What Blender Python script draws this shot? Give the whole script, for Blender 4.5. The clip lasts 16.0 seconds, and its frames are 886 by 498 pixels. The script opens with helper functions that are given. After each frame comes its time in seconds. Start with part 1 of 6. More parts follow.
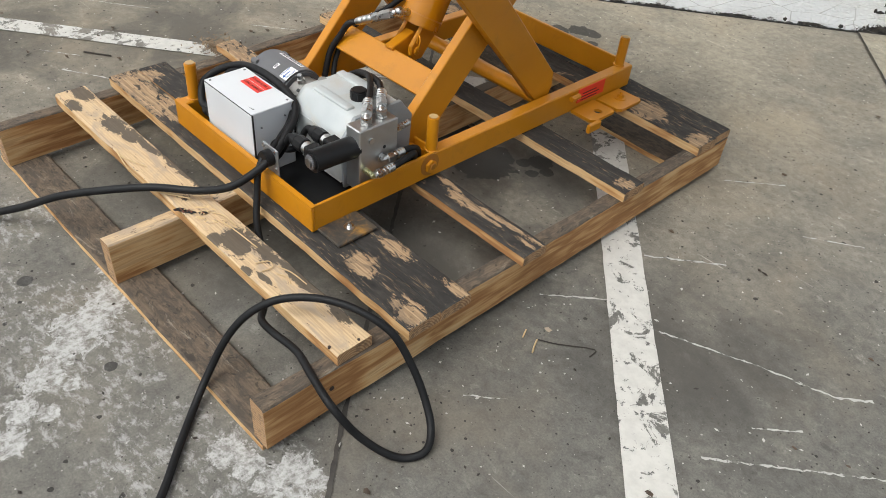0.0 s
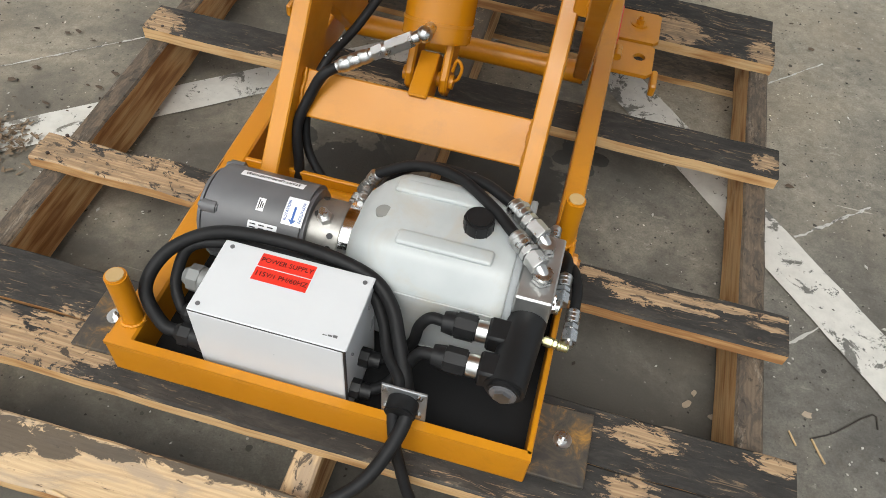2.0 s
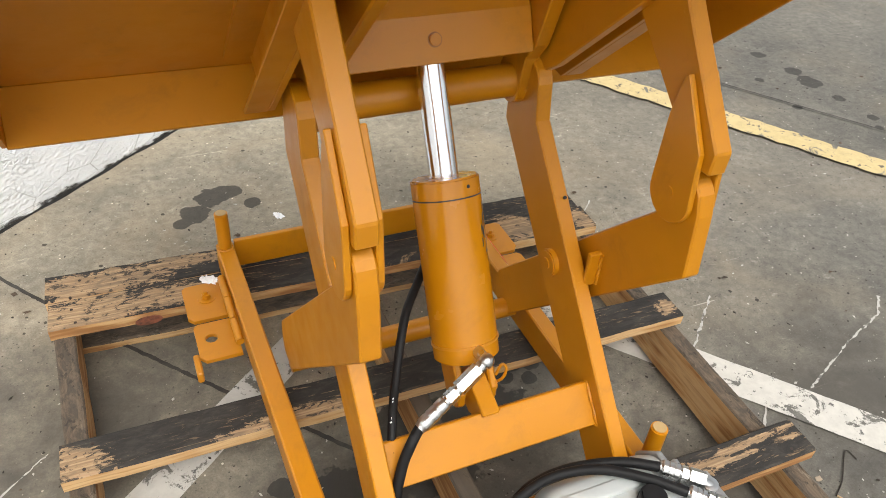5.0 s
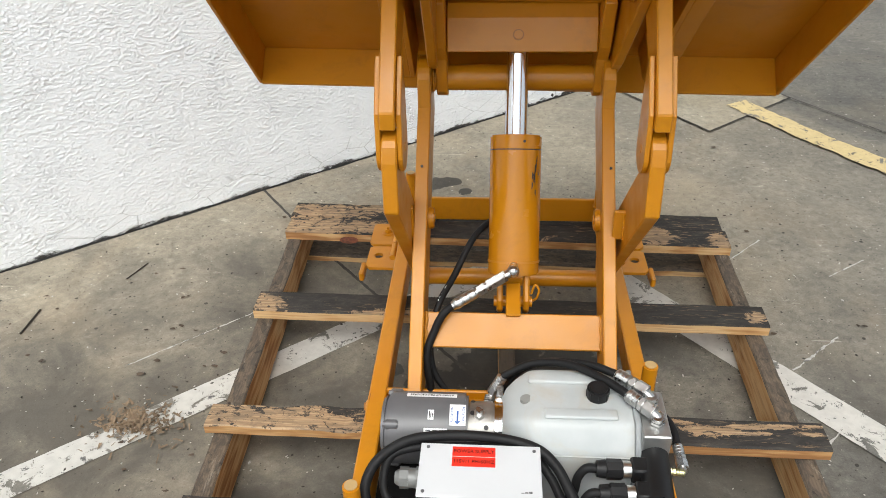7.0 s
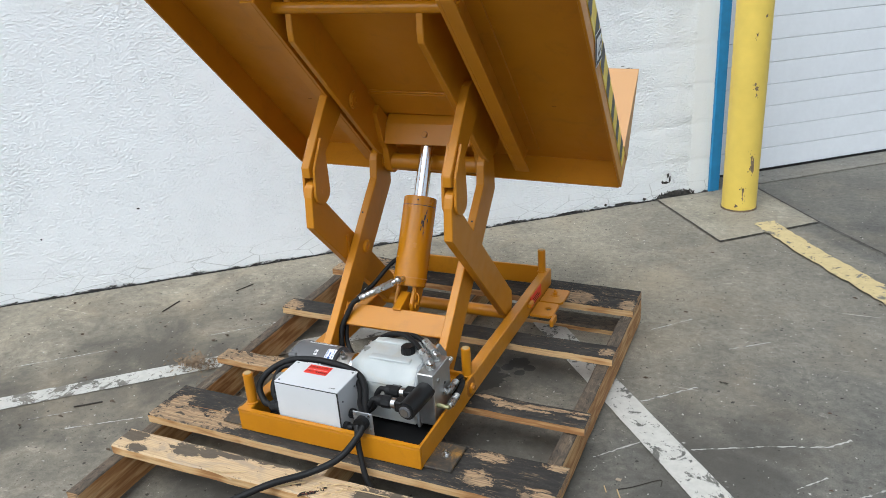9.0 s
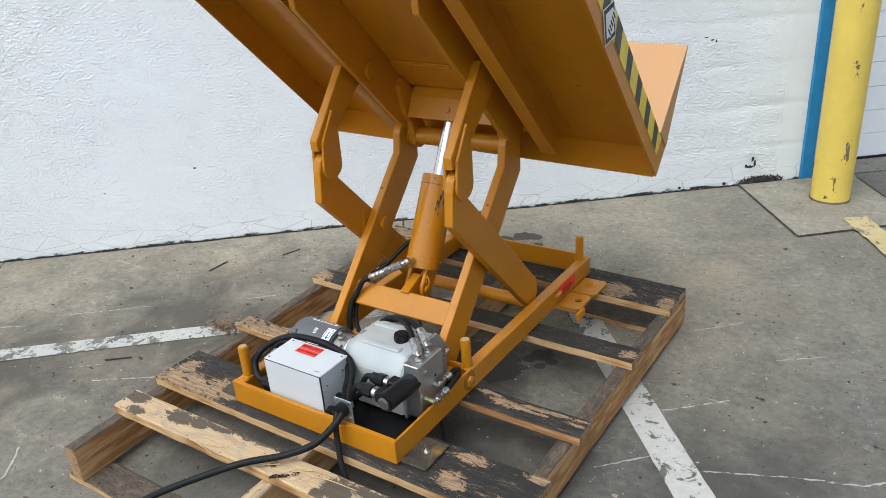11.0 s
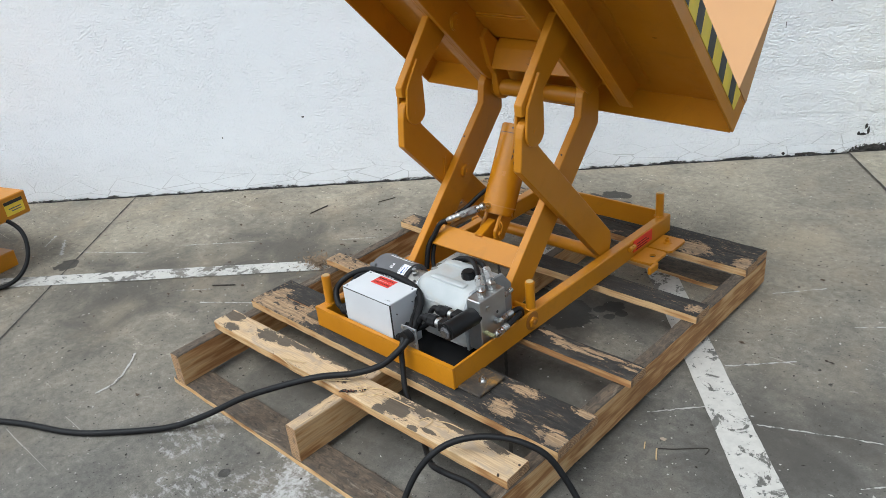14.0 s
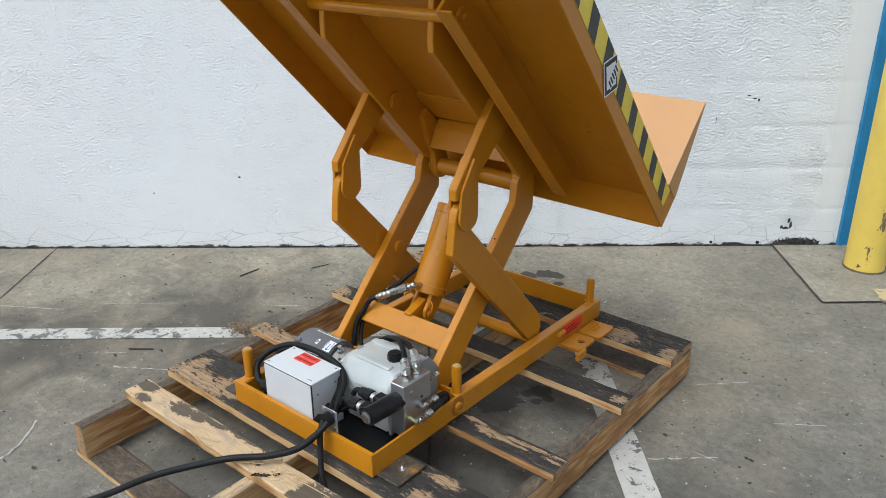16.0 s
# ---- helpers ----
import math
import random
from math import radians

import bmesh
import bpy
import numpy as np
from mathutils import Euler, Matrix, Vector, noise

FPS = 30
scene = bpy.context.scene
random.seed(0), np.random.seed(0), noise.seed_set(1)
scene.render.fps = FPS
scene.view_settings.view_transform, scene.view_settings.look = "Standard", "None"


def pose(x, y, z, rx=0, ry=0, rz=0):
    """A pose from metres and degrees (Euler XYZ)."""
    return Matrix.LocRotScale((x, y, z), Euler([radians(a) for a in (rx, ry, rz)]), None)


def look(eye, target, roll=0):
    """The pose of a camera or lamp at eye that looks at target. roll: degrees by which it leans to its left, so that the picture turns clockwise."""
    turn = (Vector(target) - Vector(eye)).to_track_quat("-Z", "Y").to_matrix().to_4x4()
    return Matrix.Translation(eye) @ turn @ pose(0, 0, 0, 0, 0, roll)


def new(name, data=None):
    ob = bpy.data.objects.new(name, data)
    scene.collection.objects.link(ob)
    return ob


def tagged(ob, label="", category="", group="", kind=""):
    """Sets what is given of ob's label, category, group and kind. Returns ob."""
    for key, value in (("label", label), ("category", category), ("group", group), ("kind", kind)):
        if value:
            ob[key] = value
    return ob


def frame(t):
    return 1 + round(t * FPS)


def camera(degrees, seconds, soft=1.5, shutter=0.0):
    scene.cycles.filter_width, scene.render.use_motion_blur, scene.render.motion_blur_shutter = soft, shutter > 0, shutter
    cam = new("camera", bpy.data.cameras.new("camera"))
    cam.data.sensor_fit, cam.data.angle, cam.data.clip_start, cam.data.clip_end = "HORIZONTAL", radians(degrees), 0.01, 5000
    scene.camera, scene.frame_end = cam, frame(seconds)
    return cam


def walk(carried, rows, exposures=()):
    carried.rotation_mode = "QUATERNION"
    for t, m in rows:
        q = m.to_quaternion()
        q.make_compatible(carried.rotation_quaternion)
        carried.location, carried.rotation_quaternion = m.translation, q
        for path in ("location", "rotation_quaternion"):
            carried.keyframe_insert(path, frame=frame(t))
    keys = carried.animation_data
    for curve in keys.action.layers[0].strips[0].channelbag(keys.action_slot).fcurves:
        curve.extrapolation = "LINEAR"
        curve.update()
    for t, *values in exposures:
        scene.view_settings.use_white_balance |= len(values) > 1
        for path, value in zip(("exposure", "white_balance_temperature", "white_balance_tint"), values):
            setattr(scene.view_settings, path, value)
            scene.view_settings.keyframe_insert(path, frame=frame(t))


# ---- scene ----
cam = camera(60.8, 16.0, soft=0.9)
PATH = [
    (0, (1.305, -0.7, 1.143), (0.274, 0.434, -0.141), 5.9),
    (0.5, (1.023, -0.579, 1.104), (0.113, 0.615, -0.218), 4.7),
    (1, (0.748, -0.537, 1.088), (0.017, 0.684, -0.316), 4.2),
    (1.5, (0.468, -0.445, 1.042), (-0.028, 0.79, -0.451), 4.7),
    (2, (0.246, -0.382, 1.034), (0.019, 0.857, -0.52), 6.1),
    (2.5, (0.034, -0.382, 1.048), (0.068, 0.823, -0.547), 7.6),
    (3, (-0.148, -0.31, 1.03), (0.122, 0.864, -0.566), 9.0),
    (3.5, (-0.267, -0.257, 1.036), (0.2, 0.92, -0.512), 9.3),
    (4, (-0.329, -0.219, 1.092), (0.28, 1.012, -0.361), 8.0),
    (4.5, (-0.355, -0.175, 1.192), (0.34, 1.143, -0.143), 6.3),
    (4.7, (-0.362, -0.168, 1.204), (0.345, 1.183, -0.09), 5.7),
    (6.8, (-0.079, -0.594, 1.22), (-0.108, 1.061, 0.099), -1.2),
    (7, (-0.002, -0.717, 1.241), (-0.137, 0.951, 0.145), -1.5),
    (7.5, (0.299, -0.911, 1.265), (-0.082, 0.772, 0.254), -1.9),
    (8, (0.585, -1.144, 1.319), (0.026, 0.547, 0.409), -1.8),
    (8.5, (0.78, -1.297, 1.353), (0.096, 0.4, 0.544), -1.9),
    (8.6, (0.836, -1.308, 1.377), (0.132, 0.38, 0.567), -1.5),
    (8.7, (0.907, -1.311, 1.35), (0.187, 0.387, 0.577), -2.3),
    (10.8, (1.219, -1.107, 1.305), (0.201, 0.406, 0.485), -4.6),
    (11, (1.221, -1.057, 1.326), (0.177, 0.435, 0.497), -4.5),
    (11.5, (1.261, -1.015, 1.353), (0.158, 0.435, 0.528), -4.2),
    (12, (1.319, -1.041, 1.341), (0.168, 0.376, 0.526), -4.2),
    (12.5, (1.353, -1.064, 1.347), (0.15, 0.312, 0.536), -4.7),
    (13, (1.408, -1.097, 1.339), (0.165, 0.232, 0.509), -5.5),
    (13.5, (1.429, -1.11, 1.336), (0.163, 0.175, 0.472), -6.0),
    (14, (1.395, -1.084, 1.305), (0.127, 0.186, 0.421), -5.7),
    (14.5, (1.357, -1.072, 1.302), (0.107, 0.219, 0.425), -4.4),
    (15, (1.364, -1.061, 1.338), (0.14, 0.28, 0.499), -2.8),
    (15.5, (1.375, -1.052, 1.34), (0.174, 0.341, 0.553), -1.4),
    (16, (1.382, -1.028, 1.346), (0.199, 0.399, 0.595), -0.5),
]
EXPOSURE = [(0, 0.46, 6300, 7), (2.5, 0.4, 6450, 6), (3.5, 0.54, 6600, 8), (4.5, 0.74, 6650, 8), (7, 0.52, 6400, 7), (8, 0.44, 6000, 5), (8.7, 0.35, 5900, 5), (11, 0.34, 5850, 5), (14, 0.33, 5850, 5), (16, 0.27, 5850, 5)]
walk(cam, [(t, look(eye, target, roll)) for t, eye, target, roll in PATH], EXPOSURE)

# ---------- sky and light: bright overcast ----------
world = bpy.data.worlds.new("overcast_sky")
scene.world = world
world.use_nodes = True
wn = world.node_tree
sky = wn.nodes.new("ShaderNodeTexSky")
sky.sky_type = "NISHITA"
sky.sun_disc = False
sky.sun_elevation = radians(55)
sky.sun_rotation = radians(200)
sky.air_density, sky.dust_density, sky.ozone_density = 1.0, 4.0, 1.0
hsv = wn.nodes.new("ShaderNodeHueSaturation")
hsv.inputs["Saturation"].default_value = 0.25
wn.links.new(sky.outputs[0], hsv.inputs["Color"])
wn.links.new(hsv.outputs[0], wn.nodes["Background"].inputs["Color"])
wn.nodes["Background"].inputs["Strength"].default_value = 0.15

sun_data = bpy.data.lights.new("sun", "SUN")
sun_data.energy, sun_data.angle, sun_data.color = 1.15, radians(28), (1.0, 0.97, 0.93)
sun = new("sun", sun_data)
sun.matrix_world = look((0.5, -1.9, 4.2), (0.2, 0.5, 0))


# ---------- materials ----------
def material(name):
    m = bpy.data.materials.new(name)
    m.use_nodes = True
    return m, m.node_tree, m.node_tree.nodes["Principled BSDF"]


def node(tree, kind, **values):
    n = tree.nodes.new(kind)
    for key, value in values.items():
        if key in n.inputs:
            n.inputs[key].default_value = value
    return n


def coords(tree, scale=(1, 1, 1), kind="Object"):
    c = tree.nodes.new("ShaderNodeTexCoord")
    m = node(tree, "ShaderNodeMapping", Scale=scale)
    tree.links.new(c.outputs[kind], m.inputs["Vector"])
    return m.outputs[0]


def noise_tex(tree, vec, scale, detail=4.0, rough=0.55, distortion=0.0):
    n = node(tree, "ShaderNodeTexNoise", Scale=scale, Detail=detail, Roughness=rough, Distortion=distortion)
    tree.links.new(vec, n.inputs["Vector"])
    return n.outputs["Fac"]


def ramp(tree, fac, stops):
    r = tree.nodes.new("ShaderNodeValToRGB")
    while len(r.color_ramp.elements) < len(stops):
        r.color_ramp.elements.new(0.5)
    for e, (p, c) in zip(r.color_ramp.elements, stops):
        e.position = p
        e.color = (c, c, c, 1) if isinstance(c, (int, float)) else (*c, 1)
    tree.links.new(fac, r.inputs[0])
    return r.outputs[0]


def mix(tree, fac, a, b, mode="MIX"):
    n = tree.nodes.new("ShaderNodeMixRGB")
    n.blend_type = mode
    for slot, v in ((0, fac), (1, a), (2, b)):
        if isinstance(v, (int, float)):
            n.inputs[slot].default_value = v if slot == 0 else (v, v, v, 1)
        elif isinstance(v, tuple):
            n.inputs[slot].default_value = (*v, 1)
        else:
            tree.links.new(v, n.inputs[slot])
    return n.outputs[0]


def calc(tree, op, a, b=0.0):
    n = tree.nodes.new("ShaderNodeMath")
    n.operation = op
    for slot, v in ((0, a), (1, b)):
        if isinstance(v, (int, float)):
            n.inputs[slot].default_value = v
        else:
            tree.links.new(v, n.inputs[slot])
    return n.outputs[0]


def bump(tree, bsdf, height, strength, distance):
    b = node(tree, "ShaderNodeBump", Strength=strength, Distance=distance)
    tree.links.new(height, b.inputs["Height"])
    tree.links.new(b.outputs[0], bsdf.inputs["Normal"])


def plain(name, color, rough=0.5, metal=0.0, vary=0.15, scale=30.0, grain=0.1, distance=0.001):
    m, t, b = material(name)
    v = coords(t)
    n1 = noise_tex(t, v, scale, 5)
    n2 = noise_tex(t, v, scale * 0.17, 3)
    f = calc(t, "ADD", calc(t, "MULTIPLY", n1, 0.5), calc(t, "MULTIPLY", n2, 0.5))
    lo = tuple(c * (1 - vary) for c in color)
    hi = tuple(min(1, c * (1 + vary)) for c in color)
    t.links.new(ramp(t, f, [(0.35, lo), (0.65, hi)]), b.inputs["Base Color"])
    b.inputs["Metallic"].default_value = metal
    t.links.new(ramp(t, n1, [(0.3, max(0.02, rough - 0.08)), (0.7, min(1, rough + 0.08))]), b.inputs["Roughness"])
    bump(t, b, n1, grain, distance)
    return m


def orange_paint(name="orange_paint", gloss=0.0):
    m, t, b = material(name)
    v = coords(t)
    big = noise_tex(t, v, 5, 4)
    fine = noise_tex(t, v, 160, 3)
    col = ramp(t, big, [(0.3, (0.46, 0.178, 0.0035)), (0.7, (0.535, 0.214, 0.005))])
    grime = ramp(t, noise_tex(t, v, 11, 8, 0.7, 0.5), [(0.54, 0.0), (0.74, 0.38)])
    col = mix(t, grime, col, (0.24, 0.105, 0.015))
    rub = ramp(t, noise_tex(t, coords(t, (14, 60, 60)), 1.0, 7, 0.7, 0.6), [(0.66, 0.0), (0.72, 0.3)])
    col = mix(t, rub, col, (0.62, 0.33, 0.08))
    chips = ramp(t, noise_tex(t, v, 42, 8, 0.7), [(0.735, 0.0), (0.75, 1.0)])
    col = mix(t, calc(t, "MULTIPLY", chips, 0.6), col, (0.20, 0.075, 0.012))
    t.links.new(col, b.inputs["Base Color"])
    t.links.new(ramp(t, noise_tex(t, v, 25, 5), [(0.3, 0.30 - gloss), (0.7, 0.43 - gloss)]), b.inputs["Roughness"])
    b.inputs["Specular IOR Level"].default_value = 0.48
    bump(t, b, fine, 0.10, 0.0006)
    return m


BARE = [(0.44, 0.022, 0.042, 0.032), (0.60, 0.0, 0.045, 0.03), (-0.42, 0.0, 0.16, 0.045), (-0.30, 0.03, 0.10, 0.04), (-0.50, 0.05, 0.04, 0.04), (-0.42, 0.315, 0.20, 0.050), (-0.56, 0.335, 0.06, 0.05), (0.415, 0.332, 0.060, 0.017), (0.35, 0.352, 0.05, 0.008), (0.50, 0.345, 0.09, 0.008), (0.49, 0.328, 0.05, 0.005), (0.58, 0.350, 0.07, 0.004), (0.60, 0.33, 0.03, 0.006), (-0.55, 0.70, 0.05, 0.04),
        (-0.52, 1.06, 0.16, 0.06), (-0.50, 1.155, 0.16, 0.045), (-0.36, 1.065, 0.10, 0.035), (-0.32, 1.17, 0.09, 0.022), (0.42, 1.05, 0.07, 0.05), (0.60, 1.02, 0.03, 0.05), (-0.20, 0.675, 0.14, 0.02), (0.60, 0.69, 0.025, 0.02), (0.61, 0.12, 0.03, 0.015), (0.44, 0.105, 0.05, 0.02)]
DARK = [(-0.50, -0.115, 0.045, 0.022), (-0.46, -0.155, 0.030, 0.016), (-0.32, -0.120, 0.050, 0.026), (-0.255, -0.112, 0.040, 0.020), (-0.20, -0.105, 0.05, 0.010), (-0.06, -0.092, 0.10, 0.012), (0.235, -0.128, 0.055, 0.036), (0.200, -0.160, 0.022, 0.014),
        (0.295, -0.108, 0.04, 0.020), (0.315, -0.165, 0.016, 0.008), (0.40, -0.096, 0.07, 0.015), (0.52, -0.100, 0.032, 0.014), (0.355, -0.150, 0.022, 0.006), (0.030, 0.62, 0.06, 0.62)]


def ellipses(t, places, wob, p0=0.46, p1=0.52):
    """A mask of ragged flat ellipses at (x, y) of half-axes (rx, ry)."""
    geo = t.nodes.new("ShaderNodeNewGeometry")
    total = None
    for x, y, rx, ry in places:
        sub = t.nodes.new("ShaderNodeVectorMath")
        sub.operation = "SUBTRACT"
        t.links.new(geo.outputs["Position"], sub.inputs[0])
        sub.inputs[1].default_value = (x, y, 0.15)
        mul = t.nodes.new("ShaderNodeVectorMath")
        mul.operation = "MULTIPLY"
        t.links.new(sub.outputs[0], mul.inputs[0])
        mul.inputs[1].default_value = (1 / rx, 1 / ry, 0)
        length = t.nodes.new("ShaderNodeVectorMath")
        length.operation = "LENGTH"
        t.links.new(mul.outputs[0], length.inputs[0])
        e = ramp(t, calc(t, "MULTIPLY", calc(t, "ADD", length.outputs["Value"], wob), 0.5), [(p0, 1.0), (p1, 0.0)])
        total = e if total is None else calc(t, "MAXIMUM", total, e)
    return total


def wood(name, style):
    """Pine, grain along x. Top faces are coated, bare with rests of the coat, or dirty."""
    m, t, b = material(name)
    c = t.nodes.new("ShaderNodeTexCoord")
    info = t.nodes.new("ShaderNodeObjectInfo")
    shift = t.nodes.new("ShaderNodeVectorMath")
    shift.operation = "ADD"
    t.links.new(c.outputs["Object"], shift.inputs[0])
    off = t.nodes.new("ShaderNodeCombineXYZ")
    t.links.new(calc(t, "MULTIPLY", info.outputs["Random"], 37.0), off.inputs[0])
    t.links.new(calc(t, "MULTIPLY", info.outputs["Random"], 11.0), off.inputs[1])
    t.links.new(off.outputs[0], shift.inputs[1])

    def scaled(x, y, z):
        mp = node(t, "ShaderNodeMapping", Scale=(x, y, z))
        t.links.new(shift.outputs[0], mp.inputs["Vector"])
        return mp.outputs[0]

    grain = noise_tex(t, scaled(3, 90, 90), 1.0, 6, 0.6, 0.6)
    blot = noise_tex(t, scaled(6, 22, 22), 1.0, 5, 0.6)
    wave = node(t, "ShaderNodeTexWave", Scale=9.0, Distortion=5.0, Detail=3.0)
    wave.bands_direction = "Y"
    t.links.new(scaled(0.7, 6, 6), wave.inputs["Vector"])
    g = calc(t, "ADD", calc(t, "MULTIPLY", grain, 0.6), calc(t, "MULTIPLY", wave.outputs["Fac"], 0.4))
    pine = ramp(t, g, [(0.28, (0.30, 0.145, 0.055)), (0.42, (0.44, 0.245, 0.10)), (0.56, (0.53, 0.325, 0.145)), (0.75, (0.60, 0.41, 0.21))])
    wob = calc(t, "MULTIPLY", calc(t, "SUBTRACT", noise_tex(t, scaled(26, 55, 55), 1.0, 9, 0.72, 1.0), 0.5), 3.0)
    speck = ramp(t, noise_tex(t, scaled(38, 70, 70), 1.0, 8, 0.72, 0.6), [(0.56, 0.0), (0.60, 1.0)])
    dark = ramp(t, noise_tex(t, scaled(20, 55, 55), 1.0, 8, 0.70, 0.4), [(0.28, (0.020, 0.0185, 0.017)), (0.50, (0.034, 0.0310, 0.028)), (0.66, (0.056, 0.050, 0.043)), (0.78, (0.19, 0.160, 0.125))])
    lines = ramp(t, noise_tex(t, scaled(7, 150, 150), 1.0, 5, 0.65, 0.8), [(0.40, 0.85), (0.50, 0.0)])
    if style == "coated":
        k = noise_tex(t, scaled(5.5, 13, 13), 1.0, 9, 0.68, 1.2)
        large = noise_tex(t, scaled(2.2, 3, 3), 1.0, 3, 0.5)
        coat = ramp(t, calc(t, "ADD", calc(t, "MULTIPLY", k, 0.62), calc(t, "MULTIPLY", large, 0.38)), [(0.35, 0.0), (0.38, 1.0)])
        soft = ellipses(t, BARE, wob, 0.30, 0.62)
        crumble = noise_tex(t, scaled(22, 130, 130), 1.0, 8, 0.75, 1.2)
        coat = calc(t, "MULTIPLY", coat, ramp(t, calc(t, "ADD", calc(t, "MULTIPLY", soft, 0.50), calc(t, "MULTIPLY", crumble, 1.4)), [(0.0, 1.0), (0.96, 1.0), (1.06, 0.0)]))
        # thin scratches and flecks through the coat
        scratch = calc(t, "MULTIPLY", ramp(t, noise_tex(t, scaled(14, 110, 110), 1.0, 6, 0.7, 1.5), [(0.575, 0.0), (0.63, 0.85)]), ramp(t, large, [(0.38, 0.0), (0.55, 1.0)]))
        coat = calc(t, "MULTIPLY", coat, calc(t, "SUBTRACT", 1.0, scratch))
        worn = mix(t, 0.70, pine, (0.33, 0.240, 0.155))
        worn = mix(t, calc(t, "MULTIPLY", lines, 0.45), worn, (0.12, 0.085, 0.06))
        arch = node(t, "ShaderNodeTexWave", Scale=2.6, Distortion=11.0, Detail=2.5)
        arch.bands_direction = "Y"
        t.links.new(scaled(2.2, 9, 9), arch.inputs["Vector"])
        worn = mix(t, ramp(t, arch.outputs["Fac"], [(0.50, 0.0), (0.90, 0.5)]), worn, (0.20, 0.130, 0.072))
        worn = mix(t, ramp(t, noise_tex(t, scaled(12, 30, 30), 1.0, 8, 0.7, 0.8), [(0.50, 0.0), (0.62, 0.65)]), worn, (0.15, 0.112, 0.078))
        worn = mix(t, calc(t, "MULTIPLY", speck, 0.9), worn, (0.04, 0.035, 0.03))
        col = mix(t, coat, worn, dark)
    elif style == "half_bare":
        fresh = mix(t, 0.74, pine, (0.58, 0.44, 0.275))
        fresh = mix(t, calc(t, "MULTIPLY", lines, 0.45), fresh, (0.30, 0.20, 0.11))
        grey = ramp(t, noise_tex(t, scaled(9, 26, 26), 1.0, 7, 0.66, 0.8), [(0.49, 0.0), (0.62, 0.75)])
        fresh = mix(t, grey, fresh, (0.36, 0.285, 0.21))
        fresh = mix(t, ramp(t, noise_tex(t, scaled(30, 80, 80), 1.0, 7, 0.7, 0.6), [(0.61, 0.0), (0.65, 0.85)]), fresh, (0.09, 0.065, 0.045))
        rest = calc(t, "ADD", calc(t, "MULTIPLY", ellipses(t, DARK, wob, 0.32, 0.60), 0.62), calc(t, "MULTIPLY", noise_tex(t, scaled(60, 120, 120), 1.0, 7, 0.75, 0.8), 0.8))
        col = mix(t, ramp(t, rest, [(0.56, 0.0), (0.74, 0.9)]), fresh, mix(t, 0.45, dark, (0.105, 0.088, 0.070)))
    elif style == "dirty":
        col = mix(t, 0.92, pine, (0.110, 0.089, 0.068))
        flake = noise_tex(t, scaled(26, 62, 62), 1.0, 9, 0.74, 0.7)
        col = mix(t, ramp(t, flake, [(0.42, 0.0), (0.56, 0.75)]), col, (0.056, 0.048, 0.041))
        col = mix(t, ramp(t, noise_tex(t, scaled(9, 40, 40), 1.0, 9, 0.74, 0.8), [(0.58, 0.0), (0.66, 0.7)]), col, (0.27, 0.228, 0.175))
        col = mix(t, calc(t, "MULTIPLY", speck, 0.6), col, (0.03, 0.026, 0.022))
    else:
        col = mix(t, ramp(t, blot, [(0.56, 0.0), (0.82, 0.35)]), pine, (0.32, 0.19, 0.09))
        col = mix(t, calc(t, "MULTIPLY", lines, 0.4), col, (0.24, 0.12, 0.05))
    t.links.new(col, b.inputs["Base Color"])
    b.inputs["Roughness"].default_value = 0.78
    b.inputs["Specular IOR Level"].default_value = 0.25
    bump(t, b, calc(t, "ADD", grain, calc(t, "MULTIPLY", speck, -0.3)), 0.35, 0.003)
    return m


def spots(t, vec, places, wobble, inner=0.93):
    """A mask of irregular round stains at (x, y, radius)."""
    total = None
    for x, y, r in places:
        d = t.nodes.new("ShaderNodeVectorMath")
        d.operation = "DISTANCE"
        t.links.new(vec, d.inputs[0])
        d.inputs[1].default_value = (x, y, 0)
        e = calc(t, "DIVIDE", d.outputs["Value"], r)
        e = calc(t, "ADD", e, wobble)
        e = ramp(t, e, [(inner, 1.0), (1.0, 0.0)])
        total = e if total is None else calc(t, "MAXIMUM", total, e)
    return total


def specks(t, v, scale, size, share, seed=0.0):
    """Scattered small dots: in some cells only, of uneven shape."""
    m = node(t, "ShaderNodeMapping", Location=(seed, seed * 0.7, 0))
    t.links.new(v, m.inputs["Vector"])
    vo = node(t, "ShaderNodeTexVoronoi", Scale=scale)
    t.links.new(m.outputs[0], vo.inputs["Vector"])
    sep = t.nodes.new("ShaderNodeSeparateColor")
    t.links.new(vo.outputs["Color"], sep.inputs[0])
    wob = calc(t, "MULTIPLY", calc(t, "SUBTRACT", noise_tex(t, v, scale * 4, 3), 0.5), 0.16)
    d = calc(t, "ADD", calc(t, "ADD", vo.outputs["Distance"], wob), calc(t, "MULTIPLY", sep.outputs[1], size))
    dot = calc(t, "LESS_THAN", d, size * 1.6)
    return calc(t, "MULTIPLY", dot, calc(t, "LESS_THAN", sep.outputs[0], share))


